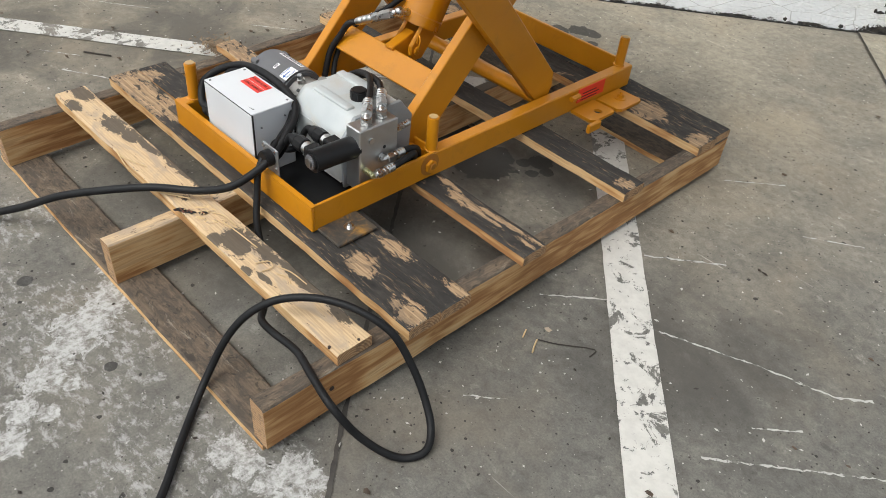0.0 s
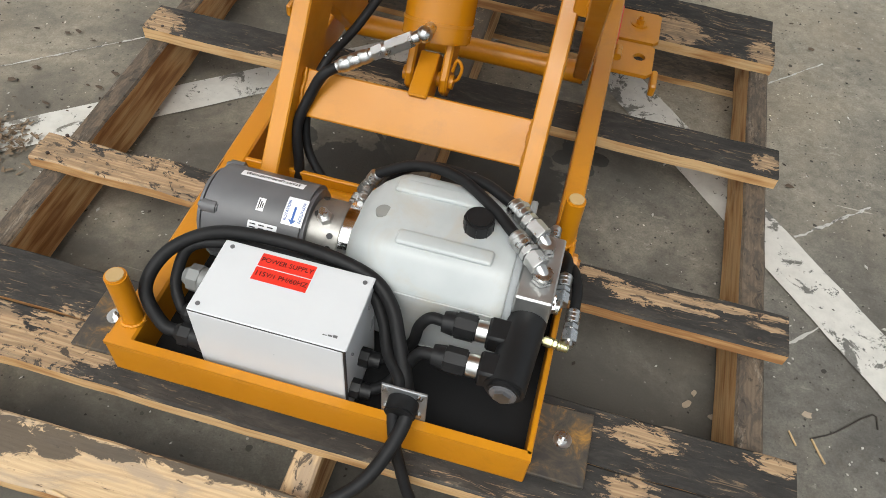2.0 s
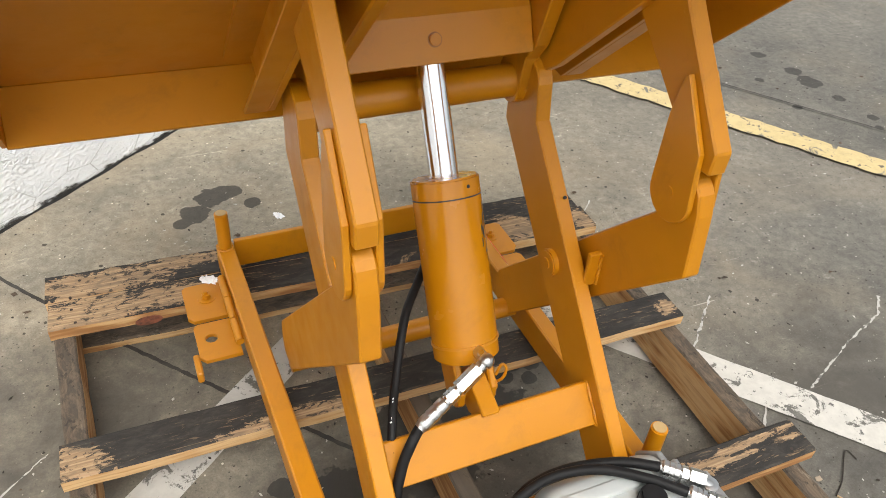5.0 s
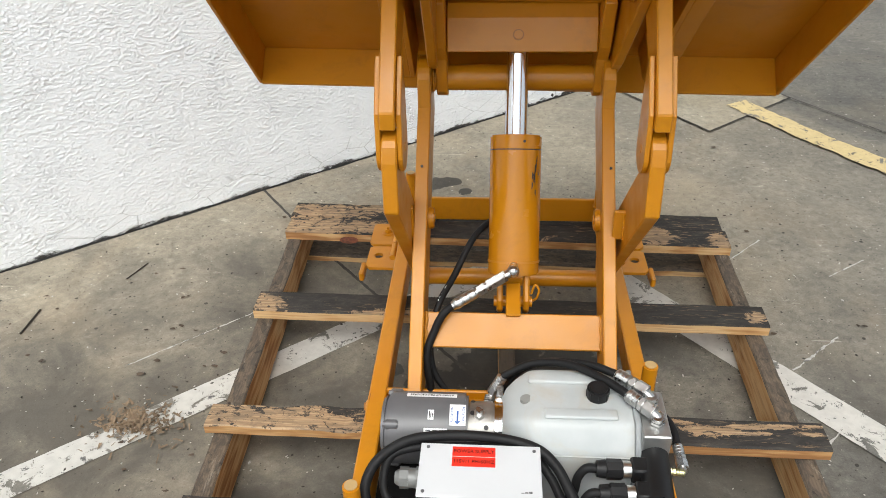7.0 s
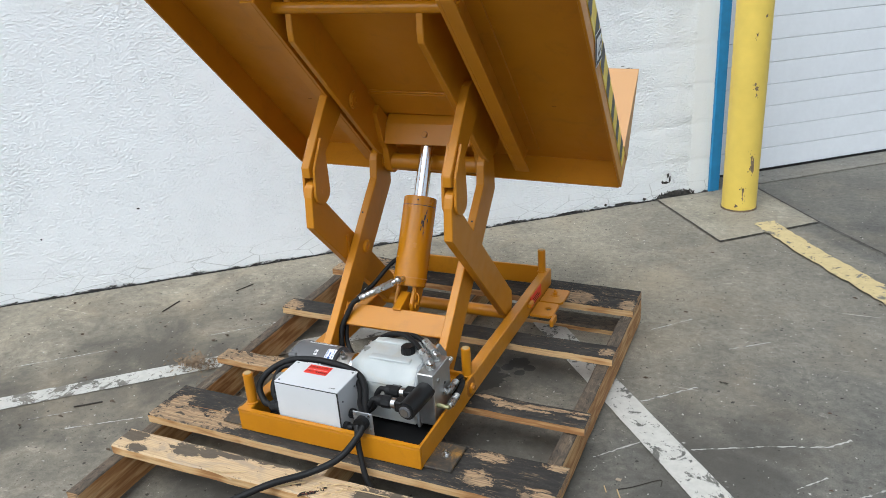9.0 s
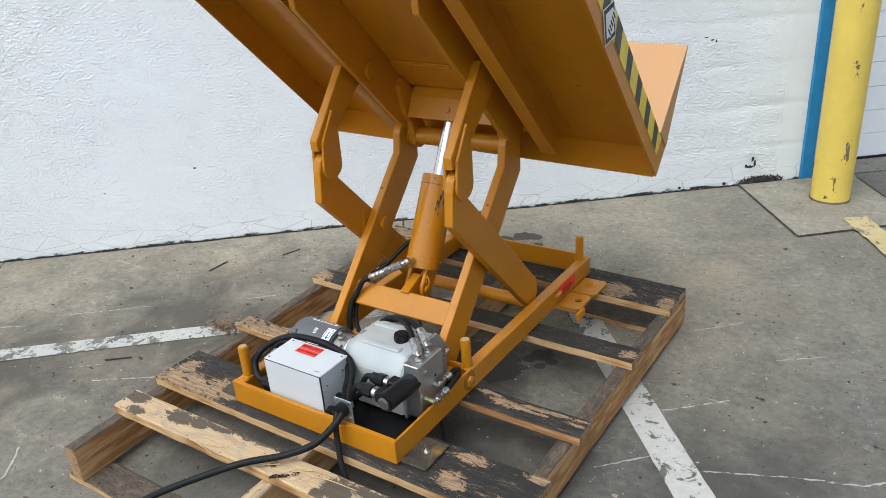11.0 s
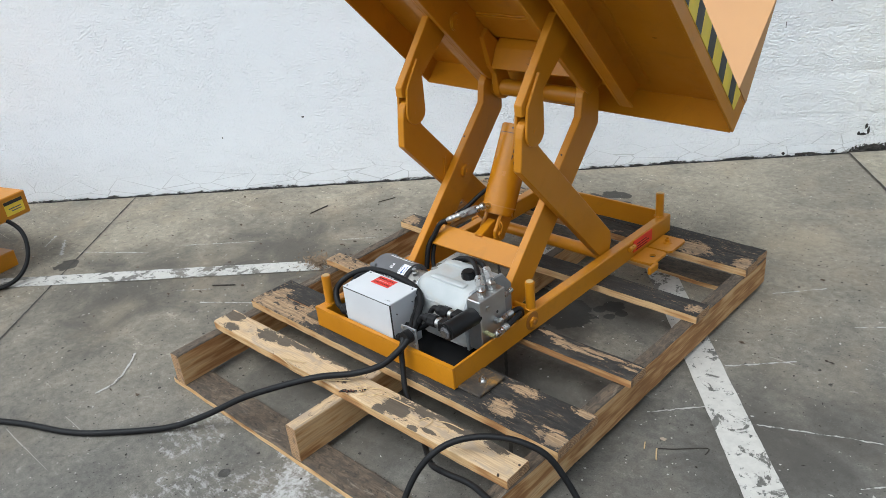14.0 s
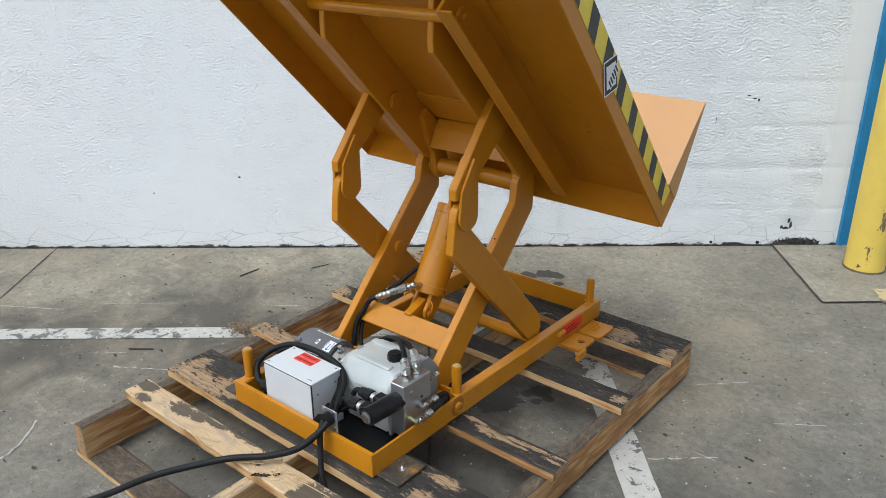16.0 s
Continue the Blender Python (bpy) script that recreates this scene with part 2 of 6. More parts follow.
def concrete_color(t, light=1.0):
    v = coords(t)
    big = noise_tex(t, v, 0.7, 5, 0.6)
    mid = noise_tex(t, v, 5.0, 8, 0.66, 0.5)
    fine = noise_tex(t, v, 230, 4, 0.75)
    f = calc(t, "ADD", calc(t, "MULTIPLY", big, 0.5), calc(t, "MULTIPLY", mid, 0.5))
    a, b = 0.090 * light, 0.182 * light
    col = ramp(t, f, [(0.36, (a, a * 0.965, a * 0.87)), (0.64, (b, b * 0.94, b * 0.81))])
    col = mix(t, 0.30, col, ramp(t, fine, [(0.28, 0.10), (0.72, 0.88)]), "OVERLAY")
    blotch = noise_tex(t, v, 42, 6, 0.7, 0.4)
    col = mix(t, 0.36, col, ramp(t, blotch, [(0.32, 0.18), (0.68, 0.80)]), "OVERLAY")
    brown = ramp(t, noise_tex(t, v, 2.1, 7, 0.62, 0.6), [(0.50, 0.0), (0.70, 0.36)])
    col = mix(t, brown, col, (0.205, 0.170, 0.124))
    streak = noise_tex(t, coords(t, (12, 22, 9)), 1.0, 9, 0.78, 0.3)
    col = mix(t, ramp(t, streak, [(0.59, 0.0), (0.70, 0.48)]), col, (0.36, 0.345, 0.31))
    soot = ramp(t, noise_tex(t, v, 13, 9, 0.72, 0.4), [(0.63, 0.0), (0.70, 0.62)])
    col = mix(t, soot, col, (0.065, 0.062, 0.056))
    col = mix(t, calc(t, "MULTIPLY", specks(t, v, 24, 0.08, 0.32), 0.9), col, (0.030, 0.028, 0.025))
    col = mix(t, calc(t, "MULTIPLY", specks(t, v, 130, 0.13, 0.24, 5.3), 0.5), col, (0.050, 0.047, 0.042))
    col = mix(t, calc(t, "MULTIPLY", specks(t, v, 150, 0.12, 0.12, 1.9), 0.4), col, (0.40, 0.385, 0.35))
    # fine scratches in two directions
    for angle, seed in ((25, 0.0), (-48, 4.0)):
        mp = node(t, "ShaderNodeMapping", Location=(seed, seed, 0), Rotation=(0, 0, radians(angle)), Scale=(2.2, 95, 1))
        t.links.new(v, mp.inputs["Vector"])
        line = ramp(t, noise_tex(t, mp.outputs[0], 1.0, 3, 0.5, 0.25), [(0.735, 0.0), (0.75, 0.55)])
        col = mix(t, line, col, (0.36, 0.35, 0.32))
    col = mix(t, calc(t, "MULTIPLY", specks(t, v, 75, 0.11, 0.45, 3.7), 0.9), col, (0.045, 0.042, 0.038))
    col = mix(t, calc(t, "MULTIPLY", specks(t, v, 60, 0.09, 0.20, 9.1), 0.8), col, (0.46, 0.44, 0.40))
    return col, fine, mid, v


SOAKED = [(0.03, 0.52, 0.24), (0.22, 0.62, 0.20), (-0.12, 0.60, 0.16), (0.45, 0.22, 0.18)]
# circles under the pallet put shade as well as dirt into the colour
GRIME_AND_SHADE = [(-0.40, 0.20, 0.30), (-0.30, 0.22, 0.26), (-0.25, 0.55, 0.28), (0.35, 0.25, 0.36), (-0.33, 0.50, 0.42), (0.30, 0.80, 0.22), (-0.2, -0.05, 0.25), (-0.38, -0.06, 0.2), (0.1, -0.06, 0.22), (-0.95, 0.40, 0.75), (-1.3, -0.1, 0.5), (-0.55, 0.9, 0.4), (0.95, 0.45, 0.32)]
SCRAPED = [(0.29, -0.64, 0.035), (0.235, -0.59, 0.030), (0.19, -0.535, 0.034), (0.15, -0.475, 0.042), (0.11, -0.425, 0.055), (0.08, -0.37, 0.042), (0.05, -0.33, 0.045), (0.035, -0.255, 0.025), (0.27, -0.56, 0.020), (0.235, -0.50, 0.016), (0.545, -0.365, 0.035),
           (0.59, -0.355, 0.030), (0.67, -0.305, 0.05), (0.64, -0.345, 0.03), (-0.086, -0.281, 0.035), (-0.02, -0.30, 0.03)]


def concrete(name, stains=(), pale=(), light=1.0, tint=None):
    m, t, b = material(name)
    col, fine, mid, v = concrete_color(t, light)
    if tint:
        col = mix(t, 1.0, col, tint, "MULTIPLY")
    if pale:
        # the strip along the building is paler and sandier
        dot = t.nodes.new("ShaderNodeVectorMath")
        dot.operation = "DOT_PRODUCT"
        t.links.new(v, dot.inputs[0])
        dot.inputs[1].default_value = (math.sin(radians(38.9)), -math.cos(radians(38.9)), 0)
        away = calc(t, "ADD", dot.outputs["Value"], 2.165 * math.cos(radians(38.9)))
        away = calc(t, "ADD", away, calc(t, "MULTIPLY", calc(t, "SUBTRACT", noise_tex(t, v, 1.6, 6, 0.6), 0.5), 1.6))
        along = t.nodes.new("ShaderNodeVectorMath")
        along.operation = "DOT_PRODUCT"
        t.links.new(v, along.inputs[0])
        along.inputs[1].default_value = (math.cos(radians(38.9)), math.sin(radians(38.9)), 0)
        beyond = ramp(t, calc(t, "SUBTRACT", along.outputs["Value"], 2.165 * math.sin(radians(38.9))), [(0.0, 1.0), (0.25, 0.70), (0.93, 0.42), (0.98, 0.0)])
        wall_strip = calc(t, "MULTIPLY", ramp(t, calc(t, "MULTIPLY", away, 0.25), [(0.22, 1.0), (0.50, 0.0)]), beyond)
        col = mix(t, calc(t, "MULTIPLY", wall_strip, 0.88), col, mix(t, 1.0, col, (2.0, 1.87, 1.66), "MULTIPLY"))
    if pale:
        # old oil soaked into the slab; dirt and under-pallet shade painted dark
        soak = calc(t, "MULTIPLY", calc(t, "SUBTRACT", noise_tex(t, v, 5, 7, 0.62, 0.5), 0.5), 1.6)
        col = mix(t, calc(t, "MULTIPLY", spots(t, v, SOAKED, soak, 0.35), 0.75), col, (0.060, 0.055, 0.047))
        col = mix(t, calc(t, "MULTIPLY", spots(t, v, GRIME_AND_SHADE, soak, 0.1), 0.85), col, (0.078, 0.072, 0.062))
    if stains or pale:
        hard = calc(t, "MULTIPLY", calc(t, "SUBTRACT", noise_tex(t, v, 38, 8, 0.72, 0.8), 0.5), 3.2)
        core = calc(t, "MULTIPLY", spots(t, v, SCRAPED, hard), ramp(t, noise_tex(t, coords(t, (60, 45, 50)), 1.0, 9, 0.78, 0.2), [(0.42, 0.10), (0.56, 0.9)]))
        col = mix(t, core, col, (0.46, 0.45, 0.43))
        wob = calc(t, "MULTIPLY", calc(t, "SUBTRACT", noise_tex(t, v, 24, 5, 0.6), 0.5), 1.5)
        if pale:
            soft = calc(t, "MULTIPLY", spots(t, v, pale, wob), ramp(t, noise_tex(t, coords(t, (30, 46, 30)), 1.0, 9, 0.78, 0.2), [(0.50, 0.0), (0.60, 0.50)]))
            col = mix(t, soft, col, (0.50, 0.49, 0.47))
        if stains:
            wet = calc(t, "MULTIPLY", calc(t, "SUBTRACT", noise_tex(t, v, 30, 3, 0.5), 0.5), 1.1)
            col = mix(t, calc(t, "MULTIPLY", spots(t, v, stains, wet), 0.82), col, (0.042, 0.040, 0.037))
    t.links.new(col, b.inputs["Base Color"])
    t.links.new(ramp(t, mid, [(0.3, 0.72), (0.7, 0.92)]), b.inputs["Roughness"])
    b.inputs["Specular IOR Level"].default_value = 0.18
    h = calc(t, "ADD", calc(t, "MULTIPLY", fine, 0.5), mid)
    bump(t, b, h, 0.5, 0.004)
    return m


def road_paint(name, color, worn):
    m, t, b = material(name)
    under, fine, mid, v = concrete_color(t)
    w = calc(t, "ADD", calc(t, "MULTIPLY", noise_tex(t, v, 15, 9, 0.72, 0.6), 0.75), calc(t, "MULTIPLY", noise_tex(t, v, 2.2, 3), 0.25))
    chip = ramp(t, w, [(worn, 0.0), (worn + 0.02, 1.0)])
    tint = mix(t, ramp(t, noise_tex(t, v, 40, 6, 0.65), [(0.4, 0.0), (0.75, 0.5)]), color, tuple(c * 0.62 for c in color))
    black = ramp(t, noise_tex(t, v, 33, 7, 0.7), [(0.595, 0.0), (0.62, 0.9)])
    tint = mix(t, black, tint, (0.06, 0.058, 0.055))
    t.links.new(mix(t, chip, tint, under), b.inputs["Base Color"])
    b.inputs["Roughness"].default_value = 0.7
    bump(t, b, calc(t, "SUBTRACT", fine, chip), 0.3, 0.0015)
    return m


CHIPS = [(0.652, 0.125, 0.007, 0.011), (0.663, 0.103, 0.006, 0.016), (0.640, 0.088, 0.018, 0.006), (0.622, 0.093, 0.006, 0.009), (0.409, 0.699, 0.011, 0.003), (0.382, 0.712, 0.010, 0.002), (0.428, 0.692, 0.004, 0.007), (0.251, 0.602, 0.0016, 0.014),
         (-1.913, 0.35, 0.006, 0.004), (-2.321, 0.274, 0.004, 0.003), (0.70, 0.012, 0.11, 0.026), (0.52, 0.016, 0.010, 0.008), (0.40, 0.010, 0.05, 0.007), (0.30, 0.018, 0.007, 0.008), (0.10, 0.007, 0.08, 0.006), (-0.2, 0.007, 0.06, 0.006)]


def wall_paint():
    m, t, b = material("white_masonry_paint")
    v = coords(t)
    a = noise_tex(t, coords(t, (1, 1, 1.6)), 70, 4, 0.58, 0.25)
    patchy = ramp(t, noise_tex(t, v, 2.2, 5), [(0.34, 0.55), (0.60, 1.0)])
    sep = t.nodes.new("ShaderNodeSeparateXYZ")
    t.links.new(v, sep.inputs[0])
    rough_side = ramp(t, calc(t, "ADD", sep.outputs[0], calc(t, "MULTIPLY", a, 0.05)), [(0.79, 1.0), (0.81, 0.12)])
    patchy = calc(t, "MULTIPLY", patchy, ramp(t, calc(t, "MULTIPLY", calc(t, "ADD", sep.outputs[0], 2.0), 0.333), [(0.2, 0.52), (0.70, 1.0)]))
    cluster = ramp(t, noise_tex(t, v, 13, 4, 0.6), [(0.40, 0.50), (0.62, 1.3)])
    flakes = calc(t, "MULTIPLY", calc(t, "MULTIPLY", calc(t, "MULTIPLY", ramp(t, a, [(0.42, 0.0), (0.72, 1.0)]), cluster), patchy), rough_side)
    big = noise_tex(t, v, 1.1, 4)
    col = ramp(t, calc(t, "ADD", calc(t, "MULTIPLY", a, 0.35), calc(t, "MULTIPLY", big, 0.65)), [(0.35, (0.865, 0.885, 0.90)), (0.65, (0.90, 0.92, 0.932))])
    col = mix(t, rough_side, mix(t, 1.0, col, (0.90, 0.895, 0.88), "MULTIPLY"), col)
    # chips, and bare masonry where the paint has flaked off along the foot
    fray = calc(t, "MULTIPLY", calc(t, "SUBTRACT", noise_tex(t, v, 85, 6, 0.7), 0.5), 2.2)
    chip = None
    for x, z, rx, rz in CHIPS:
        dx = calc(t, "DIVIDE", calc(t, "SUBTRACT", sep.outputs[0], x), rx)
        dz = calc(t, "DIVIDE", calc(t, "SUBTRACT", sep.outputs[2], z), rz)
        e = calc(t, "ADD", calc(t, "SQRT", calc(t, "ADD", calc(t, "MULTIPLY", dx, dx), calc(t, "MULTIPLY", dz, dz))), fray)
        e = calc(t, "LESS_THAN", e, 1.0)
        chip = e if chip is None else calc(t, "MAXIMUM", chip, e)
    edge = calc(t, "SUBTRACT", sep.outputs[2], calc(t, "MULTIPLY", calc(t, "SUBTRACT", noise_tex(t, coords(t, (1, 1, 2.2)), 13, 8, 0.72), 0.47), 0.075))
    chip = calc(t, "MAXIMUM", chip, ramp(t, edge, [(0.003, 1.0), (0.008, 0.0)]))
    bare = ramp(t, noise_tex(t, v, 60, 5), [(0.4, (0.014, 0.013, 0.012)), (0.70, (0.08, 0.07, 0.06))])
    col = mix(t, chip, col, bare)
    # hairline cracks and dirt just above the foot
    low = ramp(t, sep.outputs[2], [(0.06, 1.0), (0.13, 0.0)])
    hair = node(t, "ShaderNodeTexVoronoi", Scale=5.5)
    hair.feature = "DISTANCE_TO_EDGE"
    t.links.new(coords(t, (1, 1, 3.0)), hair.inputs["Vector"])
    crack = calc(t, "MULTIPLY", ramp(t, hair.outputs["Distance"], [(0.004, 0.45), (0.014, 0.0)]), low)
    col = mix(t, crack, col, (0.25, 0.24, 0.23))
    t.links.new(col, b.inputs["Base Color"])
    b.inputs["Roughness"].default_value = 0.6
    h = calc(t, "ADD", flakes, calc(t, "MULTIPLY", noise_tex(t, v, 160, 3, 0.6), 0.10))
    bump(t, b, calc(t, "SUBTRACT", h, calc(t, "MULTIPLY", chip, 0.8)), 0.8, 0.0105)
    return m


ORANGE = orange_paint()
ORANGE_GLOSS = orange_paint("glossy_orange_paint", 0.14)
ORANGE_DARK = plain("orange_primer_edge", (0.30, 0.12, 0.015), 0.55)
def end_grain():
    """Sawn board ends: growth rings round a heart below the board."""
    m, t, b = material("pine_end_grain")
    w = node(t, "ShaderNodeTexWave", Scale=55.0, Distortion=2.5, Detail=3.0)
    w.wave_type, w.rings_direction = "RINGS", "X"
    mp = node(t, "ShaderNodeMapping", Location=(0, 0.006, 0.012))
    c = t.nodes.new("ShaderNodeTexCoord")
    t.links.new(c.outputs["Object"], mp.inputs["Vector"])
    t.links.new(mp.outputs[0], w.inputs["Vector"])
    col = ramp(t, w.outputs["Fac"], [(0.2, (0.27, 0.15, 0.07)), (0.5, (0.37, 0.225, 0.115)), (0.85, (0.42, 0.265, 0.14))])
    col = mix(t, ramp(t, noise_tex(t, coords(t), 45, 6, 0.7), [(0.50, 0.0), (0.62, 0.7)]), col, (0.10, 0.07, 0.045))
    t.links.new(col, b.inputs["Base Color"])
    b.inputs["Roughness"].default_value = 0.85
    bump(t, b, w.outputs["Fac"], 0.25, 0.002)
    return m


END_GRAIN = end_grain()
PINE = wood("raw_pine", None)
COATED = wood("worn_coated_pine", "coated")
BARE_TOP = wood("half_bare_pine", "half_bare")
DIRTY = wood("dirty_pine", "dirty")
WALLPAINT = wall_paint()
WHITE_LINE = road_paint("white_road_paint", (0.53, 0.51, 0.465), 0.535)
WORN_LINE = road_paint("worn_white_road_paint", (0.50, 0.485, 0.445), 0.525)
YELLOW_LINE = road_paint("yellow_road_paint", (0.52, 0.41, 0.205), 0.555)
STEEL = plain("zinc_steel", (0.56, 0.56, 0.55), 0.30, 1.0, 0.12, 60)
CHROME = plain("chrome", (0.82, 0.83, 0.84), 0.16, 1.0, 0.03, 40, 0.02)
ALU = plain("aluminium_block", (0.50, 0.50, 0.49), 0.42, 0.9, 0.08, 70)
GLAND = plain("dull_zinc_gland", (0.20, 0.205, 0.20), 0.5, 0.4, 0.2, 40)
BRASS = plain("yellow_zinc", (0.50, 0.49, 0.28), 0.4, 1.0, 0.1)
MOTOR_GREY = plain("motor_grey_paint", (0.115, 0.115, 0.12), 0.38, 0.0, 0.08, 40, 0.06)
CASTING = plain("cast_aluminium", (0.33, 0.32, 0.30), 0.45, 0.85, 0.3, 50, 0.3)
BLACK_PLASTIC = plain("black_plastic", (0.012, 0.012, 0.0125), 0.42, 0.0, 0.2, 80)
RUBBER = plain("black_rubber", (0.010, 0.010, 0.0105), 0.55, 0.0, 0.3, 120, 0.25)
TRAY_BLACK = plain("black_floor_sheet", (0.010, 0.010, 0.0105), 0.75, 0.0, 0.3, 25)
WHITE_BOX = plain("white_powder_coat", (0.60, 0.615, 0.63), 0.35, 0.0, 0.04, 12, 0.04)
def milky_tank():
    m, t, b = material("milky_polyethylene")
    v = coords(t)
    col = ramp(t, noise_tex(t, v, 9, 4), [(0.35, (0.40, 0.425, 0.425)), (0.65, (0.48, 0.50, 0.495))])
    col = mix(t, ramp(t, noise_tex(t, v, 16, 7, 0.65, 0.6), [(0.50, 0.0), (0.66, 0.55)]), col, (0.42, 0.385, 0.32))
    col = mix(t, ramp(t, noise_tex(t, coords(t, (60, 90, 40)), 1.0, 7, 0.7), [(0.68, 0.0), (0.72, 0.5)]), col, (0.30, 0.29, 0.27))
    t.links.new(col, b.inputs["Base Color"])
    b.inputs["Roughness"].default_value = 0.42
    b.inputs["Subsurface Weight"].default_value = 0.12
    b.inputs["Subsurface Radius"].default_value = (0.01, 0.01, 0.01)
    bump(t, b, noise_tex(t, v, 30, 4), 0.08, 0.002)
    return m


TANK = milky_tank()
RED = plain("red_label", (0.70, 0.035, 0.02), 0.4, 0.0, 0.08)
INK = plain("label_ink", (0.06, 0.008, 0.006), 0.5)
BLACK_INK = plain("black_ink", (0.02, 0.02, 0.022), 0.5)
BLUE_INK = plain("blue_ink", (0.02, 0.10, 0.36), 0.5)
PAPER = plain("white_label", (0.80, 0.81, 0.82), 0.45, 0.0, 0.03)
# the backstop's orange, paled in its colour for sky glare
SKYLIT_ORANGE = plain("skylit_orange_paint", (0.50, 0.265, 0.095), 0.45, 0.0, 0.05, 8)
HAZARD_Y = plain("hazard_yellow", (0.82, 0.62, 0.05), 0.4, 0.0, 0.1)
HAZARD_K = plain("hazard_black", (0.03, 0.033, 0.034), 0.45)
BOLLARD_Y = plain("bollard_yellow", (0.72, 0.53, 0.10), 0.5, 0.0, 0.08, 14, 0.15, 0.002)
BLUE = plain("blue_trim_paint", (0.03, 0.22, 0.46), 0.5)
DOOR_WHITE = plain("door_white", (0.74, 0.76, 0.79), 0.45, 0.0, 0.03)
JOINT = plain("joint_dirt", (0.045, 0.040, 0.034), 0.9, 0.0, 0.5, 60, 0.6, 0.004)
DEBRIS = plain("dry_leaf_litter", (0.17, 0.12, 0.075), 0.9, 0.0, 0.5, 60)
TWIG = plain("dark_twig", (0.035, 0.028, 0.022), 0.9, 0.0, 0.4)
CHIP = plain("dull_wood_chip", (0.33, 0.265, 0.195), 0.8, 0.0, 0.2)
STRAW = plain("wood_splinter", (0.50, 0.36, 0.19), 0.8, 0.0, 0.2)
MASTIC = plain("black_mastic", (0.02, 0.019, 0.018), 0.7, 0.0, 0.4, 50, 0.6, 0.004)


for dull in (RUBBER, BLACK_PLASTIC, TRAY_BLACK, MASTIC):
    dull.node_tree.nodes["Principled BSDF"].inputs["Specular IOR Level"].default_value = 0.22


def worn_plate():
    m, t, b = material("worn_orange_plate")
    v = coords(t)
    f = noise_tex(t, v, 26, 7, 0.7, 0.6)
    col = ramp(t, f, [(0.40, (0.035, 0.030, 0.026)), (0.52, (0.065, 0.050, 0.034)), (0.60, (0.16, 0.09, 0.03)), (0.68, (0.34, 0.17, 0.03))])
    t.links.new(col, b.inputs["Base Color"])
    b.inputs["Roughness"].default_value = 0.7
    bump(t, b, f, 0.3, 0.002)
    return m


# ---------- building helpers ----------
def part(name, bm, mat, parent=None, label="", smooth=0.0, at=None):
    """Links a bmesh as one mesh object under a thing or a part."""
    bmesh.ops.recalc_face_normals(bm, faces=bm.faces)
    me = bpy.data.meshes.new(name)
    bm.to_mesh(me)
    bm.free()
    for mt in (mat if isinstance(mat, (list, tuple)) else [mat]):
        me.materials.append(mt)
    if smooth:
        me.shade_smooth()
        me.set_sharp_from_angle(angle=radians(smooth))
    ob = new(name, me)
    if at is not None:
        ob.matrix_world = at
    if parent is not None:
        ob.parent = parent
    if label:
        tagged(ob, label)
    return ob


def thing(name, label, category, group="", at=(0, 0, 0)):
    e = new(name)
    e.empty_display_size = 0.1
    e.location = at
    return tagged(e, label, category, group)


def child(name, bm, mat, top, label="", smooth=0.0):
    """A part given in world coordinates under a thing whose origin is not the world's."""
    bmesh.ops.translate(bm, verts=bm.verts, vec=-Vector(top.location))
    return part(name, bm, mat, top, label, smooth)


def box_bm(lo, hi, bev=0.0, seg=1):
    bm = bmesh.new()
    bmesh.ops.create_cube(bm, size=1)
    lo, hi = Vector(lo), Vector(hi)
    for v in bm.verts:
        v.co = Vector(lo[i] + (v.co[i] + 0.5) * (hi[i] - lo[i]) for i in range(3))
    if bev:
        bmesh.ops.bevel(bm, geom=bm.edges, offset=bev, segments=seg, affect="EDGES", profile=0.5)
    return bm


def add_box(bm, lo, hi):
    lo, hi = Vector(lo), Vector(hi)
    made = bmesh.ops.create_cube(bm, size=1)["verts"]
    for v in made:
        v.co = Vector(lo[i] + (v.co[i] + 0.5) * (hi[i] - lo[i]) for i in range(3))
    return made


def prism_bm(points, x0, x1, bev=0.0):
    """A plate: the outline (y, z) from x0 to x1."""
    bm = bmesh.new()
    a = [bm.verts.new((x0, y, z)) for y, z in points]
    b = [bm.verts.new((x1, y, z)) for y, z in points]
    n = len(points)
    bm.faces.new(a)
    bm.faces.new(b[::-1])
    for i in range(n):
        bm.faces.new((a[i], b[i], b[(i + 1) % n], a[(i + 1) % n]))
    bmesh.ops.recalc_face_normals(bm, faces=bm.faces)
    if bev:
        edges = [e for e in bm.edges if len(e.link_faces) == 2 and e.calc_face_angle(0) > 0.6]
        bmesh.ops.bevel(bm, geom=edges, offset=bev, segments=1, affect="EDGES")
    return bm


def arc(cy, cz, r, a0, a1, n=10):
    return [(cy + r * math.cos(radians(a0 + (a1 - a0) * i / n)), cz + r * math.sin(radians(a0 + (a1 - a0) * i / n))) for i in range(n + 1)]


def rod_bm(p, q, r, r2=None, sides=24, bev=0.0, bm=None):
    """A round bar from p to q."""
    own = bm is None
    bm = bm or bmesh.new()
    p, q = Vector(p), Vector(q)
    d = q - p
    made = bmesh.ops.create_cone(bm, cap_ends=True, segments=sides, radius1=r, radius2=r if r2 is None else r2, depth=d.length)["verts"]
    m = Matrix.Translation((p + q) / 2) @ d.to_track_quat("Z", "Y").to_matrix().to_4x4()
    bmesh.ops.transform(bm, matrix=m, verts=made)
    if bev and own:
        edges = [e for e in bm.edges if len(e.link_faces) == 2 and e.calc_face_angle(0) > 1.0]
        bmesh.ops.bevel(bm, geom=edges, offset=bev, segments=2, affect="EDGES")
    return bm


